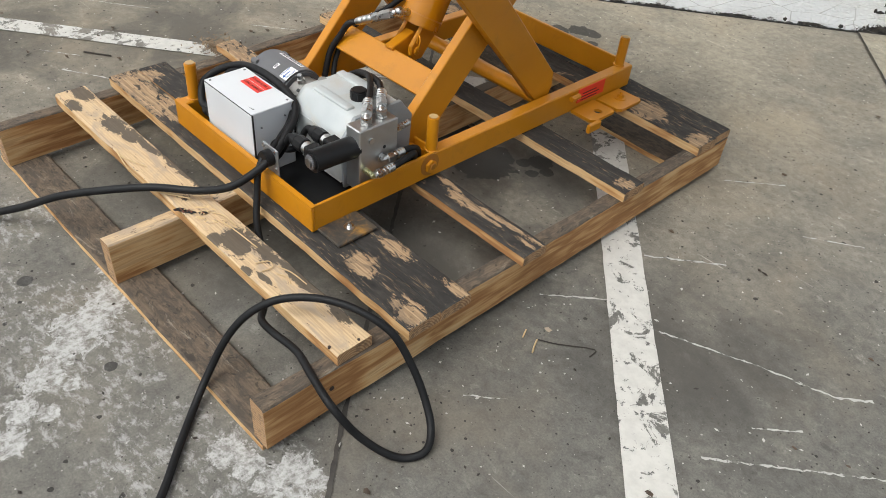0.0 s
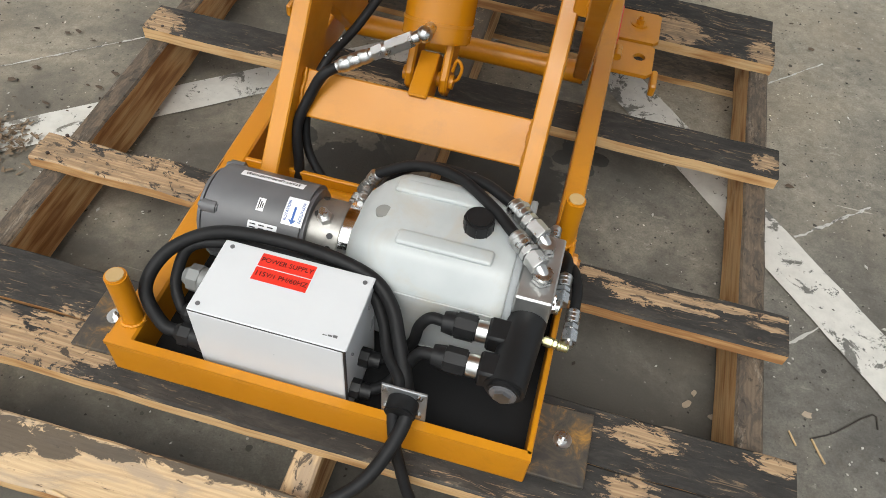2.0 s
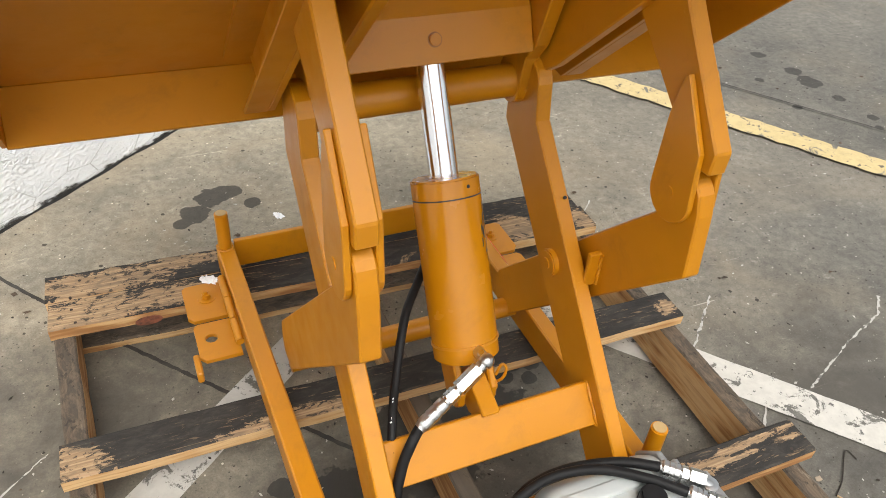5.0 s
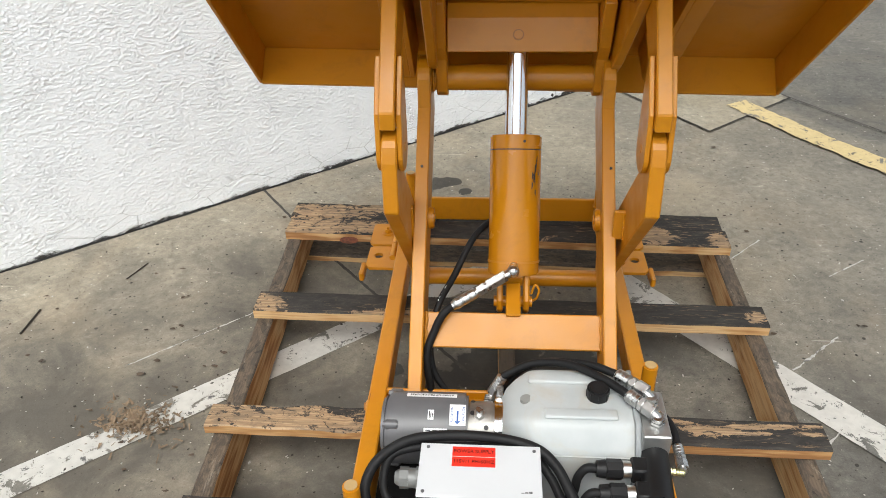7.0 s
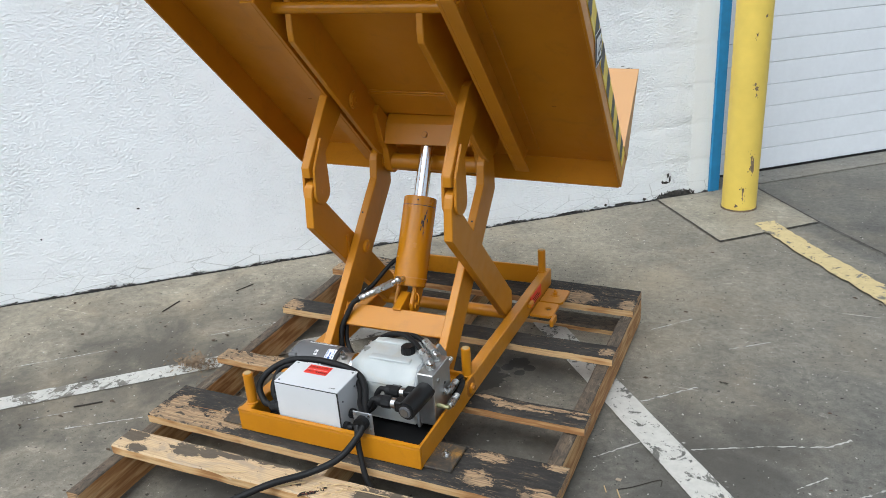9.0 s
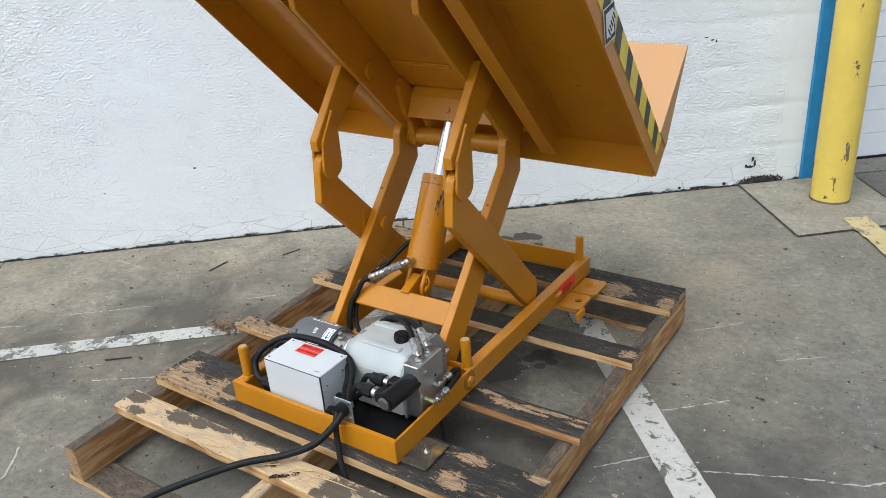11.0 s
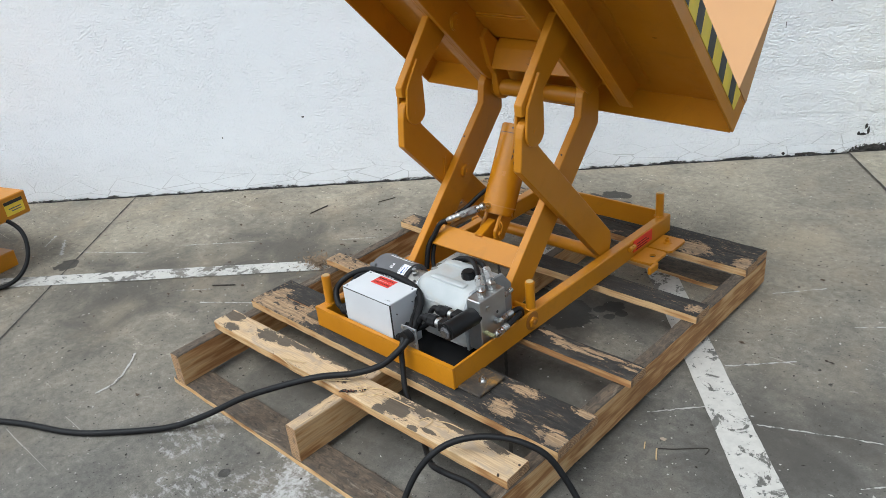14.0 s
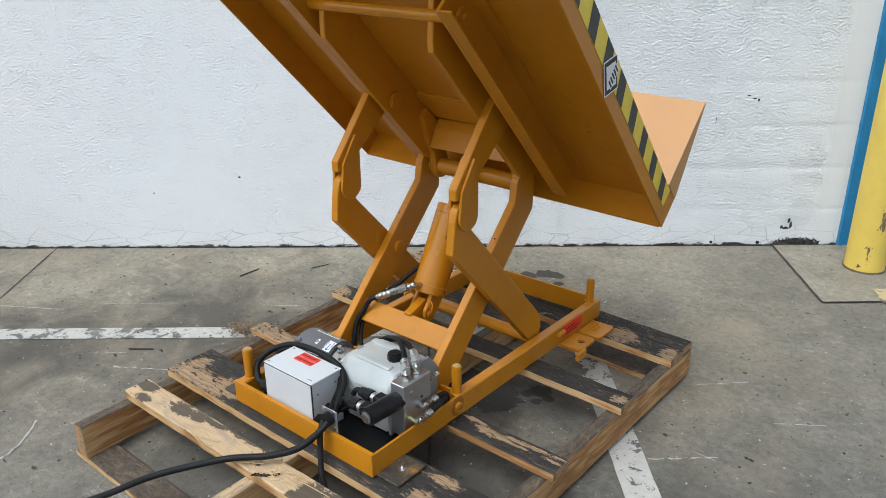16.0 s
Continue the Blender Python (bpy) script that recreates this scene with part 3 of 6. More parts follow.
def smooth_path(points, steps=8):
    pts = [Vector(p) for p in points]
    ext = [2 * pts[0] - pts[1], *pts, 2 * pts[-1] - pts[-2]]
    out = []
    for i in range(len(pts) - 1):
        a, b, c, d = ext[i:i + 4]
        for k in range(steps):
            t = k / steps
            out.append(0.5 * (2 * b + (c - a) * t + (2 * a - 5 * b + 4 * c - d) * t * t + (3 * b - a - 3 * c + d) * t ** 3))
    return out + [pts[-1]]


def hose_bm(points, r, sides=14, steps=8, bm=None):
    """A bent tube along a smooth line through the points."""
    bm = bm or bmesh.new()
    path = smooth_path(points, steps)
    up = Vector((0.13, 0.21, 0.97))
    rings = []
    for i, p in enumerate(path):
        tan = (path[min(i + 1, len(path) - 1)] - path[max(i - 1, 0)]).normalized()
        side = up.cross(tan).normalized()
        up = tan.cross(side).normalized()
        rings.append([bm.verts.new(p + r * (math.cos(2 * math.pi * k / sides) * side + math.sin(2 * math.pi * k / sides) * up)) for k in range(sides)])
    for a, b in zip(rings, rings[1:]):
        for k in range(sides):
            bm.faces.new((a[k], a[(k + 1) % sides], b[(k + 1) % sides], b[k]))
    bm.faces.new(rings[0][::-1])
    bm.faces.new(rings[-1])
    return bm


def text_mesh(words, size):
    cu = bpy.data.curves.new("lettering", "FONT")
    cu.body, cu.size, cu.align_x, cu.align_y, cu.extrude = words, size, "CENTER", "CENTER", 0.0002
    ob = bpy.data.objects.new("lettering", cu)
    scene.collection.objects.link(ob)
    bpy.context.view_layer.update()
    me = bpy.data.meshes.new_from_object(ob.evaluated_get(bpy.context.evaluated_depsgraph_get()))
    bpy.data.objects.remove(ob)
    return me


def lettering(words, size, mat, parent, at):
    me = text_mesh(words, size)
    me.materials.append(mat)
    ob = new("lettering", me)
    ob.matrix_world = at
    ob.parent = parent
    return ob


def plane_pose(origin, right, up):
    """A pose whose x runs along right and y along up."""
    r, u = Vector(right).normalized(), Vector(up).normalized()
    n = r.cross(u)
    m = Matrix((r, u, n)).transposed().to_4x4()
    m.translation = origin
    return m


# ---------- setting ----------
A = radians(38.9)
ALONG, AWAY = Vector((math.cos(A), math.sin(A), 0)), Vector((math.sin(A), -math.cos(A), 0))
FOOT = Vector((0, 2.165, 0))


def wall_at(s, d, z=0.0):
    """A place s metres along the wall and d metres in front of it."""
    return FOOT + ALONG * s + AWAY * d + Vector((0, 0, z))


WALL_POSE = plane_pose(FOOT, ALONG, (0, 0, 1)) @ pose(0, 0, 0, -90)

STAINS = [(-0.255, 1.522, 0.040), (-0.29, 1.490, 0.024), (-0.20, 1.585, 0.045), (-0.155, 1.60, 0.034), (-0.103, 1.528, 0.022), (0.03, 0.64, 0.13), (-0.14, 0.585, 0.07), (0.19, 0.66, 0.09), (0.29, 0.78, 0.035), (0.33, 0.76, 0.02), (0.31, 0.72, 0.018),
          (0.26, 0.74, 0.022), (-1.72, -0.17, 0.05), (-0.24, 0.64, 0.025), (2.006, 1.92, 0.03), (2.037, 1.76, 0.035), (2.034, 1.665, 0.05), (2.04, 1.527, 0.025), (2.05, 1.376, 0.022), (1.827, 1.518, 0.018), (1.847, 1.735, 0.018), (2.01, 1.314, 0.015), (0.239, -0.428, 0.013), (-0.09, -0.457, 0.018)]
PALE = [(0.15, -0.50, 0.22), (0.0, -0.62, 0.22), (0.5, -0.45, 0.14), (0.62, -0.36, 0.1), (-0.30, -0.42, 0.10)]
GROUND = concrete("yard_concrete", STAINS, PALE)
APRON = concrete("apron_concrete", light=1.15, tint=(1.72, 1.65, 1.5))

bm = bmesh.new()
bmesh.ops.create_grid(bm, x_segments=24, y_segments=24, size=150)
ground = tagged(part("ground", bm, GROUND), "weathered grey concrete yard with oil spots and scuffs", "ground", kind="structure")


def ribbon(name, points, width, z, mat, label, jag=0.0, category="marking", step=0.03):
    """A flat strip with uneven edges along straight pieces."""
    bm = bmesh.new()
    rng = random.Random(name + str(points[0][0]))
    rows = []
    for (p, q) in zip(points, points[1:]):
        p, q = Vector((*p, 0)), Vector((*q, 0))
        d = (q - p).normalized()
        n = Vector((-d.y, d.x, 0))
        k = max(1, int((q - p).length / step))
        for i in range(k + 1):
            c = p.lerp(q, i / k)
            rows.append((bm.verts.new((*(c + n * (width / 2 + rng.uniform(-jag, jag))).xy, z)), bm.verts.new((*(c - n * (width / 2 + rng.uniform(-jag, jag))).xy, z))))
    for a, b in zip(rows, rows[1:]):
        bm.faces.new((a[0], b[0], b[1], a[1]))
    return tagged(part(name, bm, mat), label, category, kind="structure")


ribbon("road_marking", [(-4.3, -2.478), (0.205, 1.247)], 0.082, 0.003, WORN_LINE, "worn white painted line on the concrete", 0.0008)
ribbon("road_marking", [(0.172, 1.226), (2.6, -1.648)], 0.095, 0.004, WHITE_LINE, "worn white painted line on the concrete", 0.0008)
ARC_SCRAPE = [(-0.825, -0.325), (-0.795, -0.350), (-0.767, -0.380), (-0.740, -0.412), (-0.719, -0.448), (-0.716, -0.480), (-0.718, -0.509)]
SCUFF = road_paint("pale_scuff", (0.43, 0.415, 0.38), 0.545)
for k, (p, q, w) in enumerate((((-0.941, -0.013), (-0.743, 0.115), 0.005), ((-1.10, -0.016), (-0.999, 0.066), 0.004), ((-1.445, 0.217), (-1.197, 0.417), 0.004), ((0.711, 0.672), (0.86, 0.802), 0.006), ((0.637, 0.369), (0.751, 0.48), 0.005), ((0.878, 0.482), (1.06, 0.557), 0.005), ((1.06, 0.557), (1.221, 0.608), 0.006), ((1.221, 0.608), (1.276, 0.658), 0.007), ((1.113, 0.268), (1.368, 0.49), 0.005), ((0.726, 0.037), (0.791, 0.096), 0.004), ((1.143, 0.403), (1.213, 0.474), 0.004), ((0.665, 1.129), (0.791, 1.249), 0.004), ((0.93, 1.065), (1.056, 1.152), 0.004),
                               ((-1.788, -0.075), (-1.516, 0.09), 0.005), ((-1.99, -0.06), (-1.84, -0.145), 0.016), ((-2.08, -0.065), (-1.999, -0.149), 0.008), ((-0.90, 0.62), (-0.62, 0.86), 0.004))):
    ribbon("scuff_mark", [p, q], w * 0.7, 0.002, SCUFF, "pale scrape on the concrete", w * 0.45, "scuff", 0.008)
ribbon("scuff_mark", ARC_SCRAPE, 0.007, 0.002, SCUFF, "curved pale scrape on the concrete", 0.002, "scuff", 0.012)
ribbon("road_marking", [(0.985, 2.305), (1.215, 1.935), (2.50, 0.08)], 0.102, 0.0085, YELLOW_LINE, "faded yellow painted line on the concrete", 0.006)
for points, w in (([(-0.802, 1.527), (-0.489, 1.123), (-0.277, 0.881), (-0.042, 0.615), (0.628, -0.179), (0.732, -0.291), (1.6, -1.32)], 0.009), ([(-2.20, 0.385), (-1.627, -0.243), (-0.7, -1.26)], 0.007),
                  ([(0.462, 2.530), (0.818, 2.020)], 0.0065), ([(0.818, 2.020), (1.222, 2.366)], 0.0065), ([(1.222, 2.366), (2.6, 0.45)], 0.0065), ([(1.222, 2.366), (0.93, 2.83)], 0.008)):
    ribbon("floor_joint", points, w, 0.007 if points[0][0] > 0 else 0.002, JOINT, "dirt-filled joint in the concrete", 0.0014, "joint", 0.012)
bm = bmesh.new()
bm.faces.new([bm.verts.new((*p, 0.005)) for p in ((0.818, 2.020), (1.222, 2.366), (0.905, 2.88), (0.462, 2.530))])
tagged(part("pavement", bm, APRON), "paler concrete apron slab at the door", "pavement", kind="structure")

# rough painted block wall, thick, with faint courses near its end
def block_relief(s, z):
    fade = min(1.0, max(0.0, (s - 0.05) / 0.35))
    z0 = z + 0.012
    row = math.floor(z0 / 0.196)
    dz = abs(z0 - round(z0 / 0.196) * 0.196)
    shift = 0.2 if row % 2 else 0.0
    ds = abs((s + shift) - round((s + shift) / 0.406) * 0.406)
    groove = max(0.0, 1 - dz / 0.013) + 0.15 * max(0.0, 1 - ds / 0.012)
    smooth_end = 0.2 if s > 0.80 else 1.0
    patch = 0.55 + 0.45 * noise.noise(Vector((s * 2.3, z * 2.3, 9.0)))
    lump = noise.fractal(Vector((s * 38, z * 62, 3.0)), 0.5, 2.1, 3)
    return -0.0055 * groove * (0.05 + 0.95 * fade) * (0.6 + 0.4 * noise.noise(Vector((s * 9, z * 9, 1)))) + 0.0013 * lump * smooth_end * patch


bm = bmesh.new()
S0, S1, ZT, STEP = -4.4, 0.892, 3.4, 0.0125
ns, nz = int((S1 - S0) / STEP), int(ZT / STEP)
grid = [[bm.verts.new((S0 + (S1 - S0) * i / ns, -block_relief(S0 + (S1 - S0) * i / ns, ZT * j / nz), ZT * j / nz)) for j in range(nz + 1)] for i in range(ns + 1)]
for i in range(ns):
    for j in range(nz):
        bm.faces.new((grid[i][j], grid[i + 1][j], grid[i + 1][j + 1], grid[i][j + 1]))
add_box(bm, (S0, 0.03, 0), (S1, 0.20, ZT))
add_box(bm, (-14, 0.0, 0), (S0, 0.20, 6.0))
add_box(bm, (S0, 0.002, ZT), (S1, 0.20, 6.0))
for v in bm.verts:
    v.co.z = max(v.co.z, 0.0)
wall = tagged(part("wall_north", bm, WALLPAINT, smooth=60, at=WALL_POSE), "white-painted rough block wall of the building", "wall", kind="structure")
bm = bmesh.new()
add_box(bm, (0.955, 0.0, 3.2), (4.6, 0.20, 6.0))
add_box(bm, (4.6, 0.0, 0.0), (12.0, 0.20, 6.0))
tagged(part("wall_east", bm, WALLPAINT, at=WALL_POSE), "white-painted wall beyond and above the door", "wall", kind="structure")
bm = bmesh.new()
add_box(bm, (-14, 0.2, 5.9), (12, 8, 6.0))
tagged(part("roof", bm, WALLPAINT, at=WALL_POSE), "flat roof of the building", "roof", kind="structure")

# uneven black mastic bead along the foot of the wall
bm = bmesh.new()
rng = random.Random(5)
rows = []
for i in range(420):
    s = -4.4 + i * 0.0126
    h = max(0.002, 0.004 + 0.004 * noise.noise(Vector((s * 7, 0, 0))) + 0.004 * noise.noise(Vector((s * 33, 2, 0))))
    w = max(0.003, 0.007 + 0.006 * noise.noise(Vector((s * 9, 7, 0))))
    rows.append([bm.verts.new(p) for p in ((s, 0.004, h), (s, -w * 0.6, h * 0.8), (s, -w, 0.001))])
for a, b in zip(rows, rows[1:]):
    for k in range(2):
        bm.faces.new((a[k], b[k], b[k + 1], a[k + 1]))
tagged(part("trim", bm, MASTIC, at=WALL_POSE, smooth=60), "black crumbling mastic along the foot of the wall", "sealant", kind="structure")

# blue door jamb and sectional door, set back in the opening
bm = box_bm((0.893, -0.012, 0.0), (0.953, 0.17, 3.2), 0.004)
tagged(part("door_frame", bm, BLUE, at=WALL_POSE), "bright blue painted steel door jamb", "door frame", kind="structure")
door = tagged(new("door_1"), "white sectional overhead door, closed", "door", kind="structure")
door.matrix_world = WALL_POSE
panel = None
for k in range(26):
    if panel is None:
        bm = box_bm((0.958, 0.165, 0.020), (4.598, 0.19, 0.1365), 0.003, 2)
        panel = part("panel", bm, DOOR_WHITE, door)
    else:
        o = new("panel", panel.data)
        o.parent = door
        o.location.z = k * 0.118
part("bottom_seal", box_bm((0.958, 0.158, 0.009), (4.598, 0.188, 0.021), 0.003), BLACK_PLASTIC, door, "black rubber bottom seal")
bm = box_bm((0.955, -0.012, 0.0), (4.6, 0.20, 0.008), 0.003)
tagged(part("threshold", bm, concrete("threshold_concrete", light=1.35), at=WALL_POSE), "pale worn concrete threshold of the door opening", "threshold", kind="structure")

# ---------- bollard ----------
bm = rod_bm((0, 0, 0), (0, 0, 1.35), 0.081, sides=48)
top_edges = [e for e in bm.edges if all(v.co.z > 1.3 for v in e.verts) and len(e.link_faces) == 2 and e.calc_face_angle(0) > 1]
bmesh.ops.bevel(bm, geom=top_edges, offset=0.05, segments=5, affect="EDGES")
bollard = tagged(part("bollard", bm, BOLLARD_Y, smooth=50), "yellow-painted steel bollard with chipped scuffs", "bollard")
bollard.location = (0.862, 2.506, 0.004)
part("rust_ring", rod_bm((0, 0, 0), (0, 0, 0.009), 0.0848, sides=48), DEBRIS, bollard, "rusty foot edge")
part("rust_ring", rod_bm((0, 0, 0.0), (0, 0, 0.007), 0.0825, sides=48), plain("rust", (0.085, 0.042, 0.018), 0.8, 0.0, 0.4, 60, 0.3), bollard, "rusty foot of the post")
CHIPPED = list(((0.24, -52, 0.010, 0.11), (0.27, -58, 0.006, 0.05), (0.22, -60, 0.004, 0.03), (0.105, -78, 0.006, 0.045), (0.07, -76, 0.004, 0.03), (0.12, -84, 0.003, 0.015), (0.60, -61, 0.011, 0.028), (0.62, -66, 0.005, 0.02), (0.57, -60, 0.004, 0.02), (0.84, -73, 0.005, 0.02), (0.92, -47, 0.006, 0.018), (0.03, -96, 0.01, 0.02)))
rng = random.Random(31)
# each large chip has a scatter of flecks about it
for z, ang, w, h in CHIPPED[:11]:
    CHIPPED += [(z + rng.gauss(0, h * 0.45), ang + rng.gauss(0, 4.5), rng.uniform(0.001, 0.0025), rng.uniform(0.003, 0.010)) for k in range(5)]
for z, ang, w, h in CHIPPED:
    a = radians(ang)
    bm = bmesh.new()
    pts = []
    for i in range(11):
        q = 2 * math.pi * i / 11
        k = rng.uniform(0.40, 1.15)
        da, dz = w * k * math.cos(q) / 0.081, h * k * math.sin(q) / 2
        pts.append(bm.verts.new((0.0816 * math.cos(a + da), 0.0816 * math.sin(a + da), max(0.008, z + dz))))
    bm.faces.new(pts)
    part("paint_chip", bm, DEBRIS, bollard)

# ---------- second lift table, only its corner seen ----------
lift2 = thing("lift_table", "orange low lift table with a yellow sticker", "lift table", at=(-2.02, -0.23, 0))
D2 = Matrix.Translation((-1.867, -0.187, 0)) @ pose(0, 0, 0, 0, 0, 197.4)
for nm, lo, hi in (("deck", (0, 0, 0.22), (1.2, 0.9, 0.315)), ("base_frame", (0.08, 0.08, 0.0), (1.1, 0.82, 0.07)), ("scissor_block", (0.48, 0.34, 0.07), (1.02, 0.76, 0.22))):
    bm = box_bm(lo, hi, 0.004)
    bmesh.ops.transform(bm, matrix=D2, verts=bm.verts)
    child(nm, bm, ORANGE, lift2)
for nm, lo, hi, mt, lb in (("sticker", (-0.0012, 0.022, 0.238), (0.0, 0.105, 0.296), HAZARD_Y, "yellow warning sticker"), ("sticker_head", (-0.0022, 0.022, 0.282), (-0.0012, 0.105, 0.296), BLACK_INK, ""),
                           ("text_bar", (-0.0022, 0.035, 0.262), (-0.0012, 0.090, 0.266), MOTOR_GREY, ""), ("text_bar", (-0.0022, 0.035, 0.252), (-0.0012, 0.080, 0.256), MOTOR_GREY, "")):
    bm = box_bm(lo, hi)
    bmesh.ops.transform(bm, matrix=D2, verts=bm.verts)
    child(nm, bm, mt, lift2, lb)
bm = hose_bm([(-1.95, -0.40, 0.26), (-1.86, -0.31, 0.235), (-1.79, -0.27, 0.18), (-1.735, -0.29, 0.10), (-1.715, -0.35, 0.035), (-1.73, -0.44, 0.011), (-1.83, -0.62, 0.010), (-2.2, -0.8, 0.010)], 0.0085)
tagged(part("power_cable", bm, RUBBER, smooth=60), "black rubber cable hanging from the lift table to the ground", "cable")

# ---------- pallet ----------
pallet = thing("wooden_pallet", "weathered pine pallet with flaking dark grey coating", "pallet", at=(0.02, 0.42, 0.0))


def board(name, a, b, width, z0, z1, top_mat, seed, label="", nibble=0.0, sag=0.0, ragged=False):
    """A plank from a to b (x, y of the middle of its ends), with uneven long edges and ends."""
    a, b = Vector((*a, 0)), Vector((*b, 0))
    d = b - a
    length = d.length
    rng = random.Random(seed)
    bm = bmesh.new()
    n, h = 26, z1 - z0
    rows = []
    for i in range(n + 1):
        x = -length / 2 + length * i / n
        w = width / 2
        wob = 0.0012
        y0, y1 = -w + rng.uniform(-wob, wob), w + rng.uniform(-wob, wob)
        if nibble and rng.random() < nibble:
            y0 += rng.uniform(0.0, 0.012)
        end = rng.uniform(-0.003, 0.003) if i in (0, n) else 0
        zt = h - rng.uniform(0, 0.0018) + sag * i / n
        if ragged and i < 9:
            y1 -= (9 - i) * 0.0011 + rng.uniform(0, 0.006)
            zt -= rng.uniform(0, 0.006)
        c = 0.0035
        rows.append([bm.verts.new(p) for p in ((x + end, y0, 0), (x + end, y1, 0), (x + end, y1, zt - c), (x + end, y1 - c, zt), (x + end, y0 + c, zt), (x + end, y0, zt - c))])
    for p, q in zip(rows, rows[1:]):
        for k in range(6):
            f = bm.faces.new((p[k], p[(k + 1) % 6], q[(k + 1) % 6], q[k]))
            f.material_index = 1 if k in (2, 3, 4) else 0
    for ring in (rows[0][::-1], rows[-1]):
        bm.faces.new(ring).material_index = 2
    ob = part(name, bm, [PINE, top_mat, END_GRAIN], None, label)
    m = Matrix.Translation((a + b) / 2 + Vector((0, 0, z0))) @ Matrix.Rotation(math.atan2(d.y, d.x), 4, "Z")
    ob.parent = pallet
    ob.matrix_world = Matrix.Translation(-pallet.location) @ m
    return ob


Z1, Z2 = 0.123, 0.150
board("stringer", (0.579, -0.320), (0.604, 1.160), 0.039, 0.020, Z1, DIRTY, 1, sag=-0.012)
board("stringer", (0.041, -0.320), (0.025, 1.17), 0.036, 0.020, Z1, BARE_TOP, 2, sag=-0.012)
board("stringer", (-0.512, -0.328), (-0.567, 1.20), 0.039, 0.020, Z1, DIRTY, 3, sag=-0.012)
board("bottom_board", (-0.566, -0.281), (0.585, -0.276), 0.088, 0.0, 0.020, DIRTY, 4)
board("bottom_board", (-0.58, 1.15), (0.60, 1.10), 0.10, 0.0, 0.020, DIRTY, 5)
board("deck_board", (-0.535, -0.132), (0.597, -0.127), 0.079, Z1, Z2, BARE_TOP, 6, "half-bare deck board, split and knotted", 0.0)
board("deck_board", (-0.546, 0.014), (0.637, 0.010), 0.079, Z1, Z2, COATED, 7)
board("deck_board", (-0.545, 0.097), (0.637, 0.090), 0.079, Z1, Z2 - 0.002, COATED, 8)
board("deck_board", (-0.566, 0.340), (0.630, 0.327), 0.073, Z1, Z2 - 0.002, COATED, 9, ragged=True)
board("deck_board", (-0.574, 0.714), (0.626, 0.697), 0.077, Z1 - 0.006, Z2 - 0.006, COATED, 10)
board("deck_board", (-0.586, 1.080), (0.622, 1.037), 0.082, Z1 - 0.012, Z2 - 0.012, COATED, 11)
board("deck_board", (-0.588, 1.166), (0.618, 1.119), 0.080, Z1 - 0.012, Z2 - 0.014, COATED, 12)


def pallet_bit(name, bm, mat, label="", smooth=0.0):
    bmesh.ops.translate(bm, verts=bm.verts, vec=-Vector(pallet.location))
    return part(name, bm, mat, pallet, label, smooth)


# nail heads, two where each deck board crosses a stringer
NAIL = plain("rusty_nail", (0.05, 0.035, 0.028), 0.7, 0.4, 0.4)
for y, zt in ((-0.13, Z2), (0.012, Z2), (0.094, Z2 - 0.002), (0.333, Z2 - 0.002), (0.706, Z2 - 0.006), (1.057, Z2 - 0.012), (1.142, Z2 - 0.014)):
    for x in (0.585, 0.033, -0.53):
        rng = random.Random(x * 7 + y)
        for dy in (-0.022, 0.022):
            if -0.26 < x < 0.3 and -0.01 < y < 0.36:
                continue
            px, py = x + rng.uniform(-0.012, 0.012), y + dy + rng.uniform(-0.006, 0.006) - 0.012 * x
            pallet_bit("nail_head", rod_bm((px, py, zt - 0.004), (px, py, zt + 0.0005), 0.0029, sides=10), NAIL)
for x, y in ((0.604, -0.25), (0.606, -0.18), (0.608, 0.03), (0.609, 0.10), (0.612, 0.33), (0.616, 0.70)):
    pallet_bit("nail_hole", rod_bm((x - 0.008, y, 0.075), (x - 0.0045, y, 0.075), 0.005, sides=10), NAIL)
# splinters and curled shavings standing off the half-bare board
for p in ([(-0.22, -0.165, 0.150), (-0.17, -0.172, 0.156), (-0.10, -0.150, 0.158)], [(-0.20, -0.170, 0.149), (-0.16, -0.178, 0.154), (-0.125, -0.182, 0.151)], [(0.15, -0.125, 0.150), (0.20, -0.121, 0.158), (0.276, -0.113, 0.153)],
          [(0.12, -0.120, 0.150), (0.15, -0.112, 0.157), (0.19, -0.108, 0.152)], [(0.31, -0.140, 0.150), (0.325, -0.120, 0.155), (0.345, -0.125, 0.156), (0.338, -0.145, 0.151)], [(0.345, -0.112, 0.150), (0.38, -0.104, 0.154), (0.42, -0.099, 0.150)],
          [(0.36, -0.125, 0.149), (0.385, -0.118, 0.154), (0.40, -0.122, 0.150)]):
    bm = hose_bm(p, 0.0013, 6, 5)
    pallet_bit("splinter", bm, STRAW, smooth=40)
# broken-out knot: a dark cavity with torn reddish lumps
KNOT = plain("reddish_knot", (0.16, 0.055, 0.03), 0.8, 0.0, 0.6, 150, 0.6, 0.003)
rng = random.Random(12)
for cx, cy, rx, ry in ((0.072, -0.168, 0.014, 0.009), (0.090, -0.156, 0.016, 0.008), (0.108, -0.138, 0.011, 0.008)):
    bm = bmesh.new()
    bm.faces.new([bm.verts.new((cx + rx * math.cos(k * 0.45) * rng.uniform(0.6, 1.1), cy + ry * math.sin(k * 0.45) * rng.uniform(0.6, 1.2) + 0.5 * rx * math.cos(k * 0.45), Z2 + 0.0012)) for k in range(14)])
    pallet_bit("knot_cavity", bm, MASTIC, "dark torn-out knot cavity")
bm = rod_bm((-0.405, 1.0305, 0.117), (-0.405, 1.0288, 0.117), 0.026, sides=20)
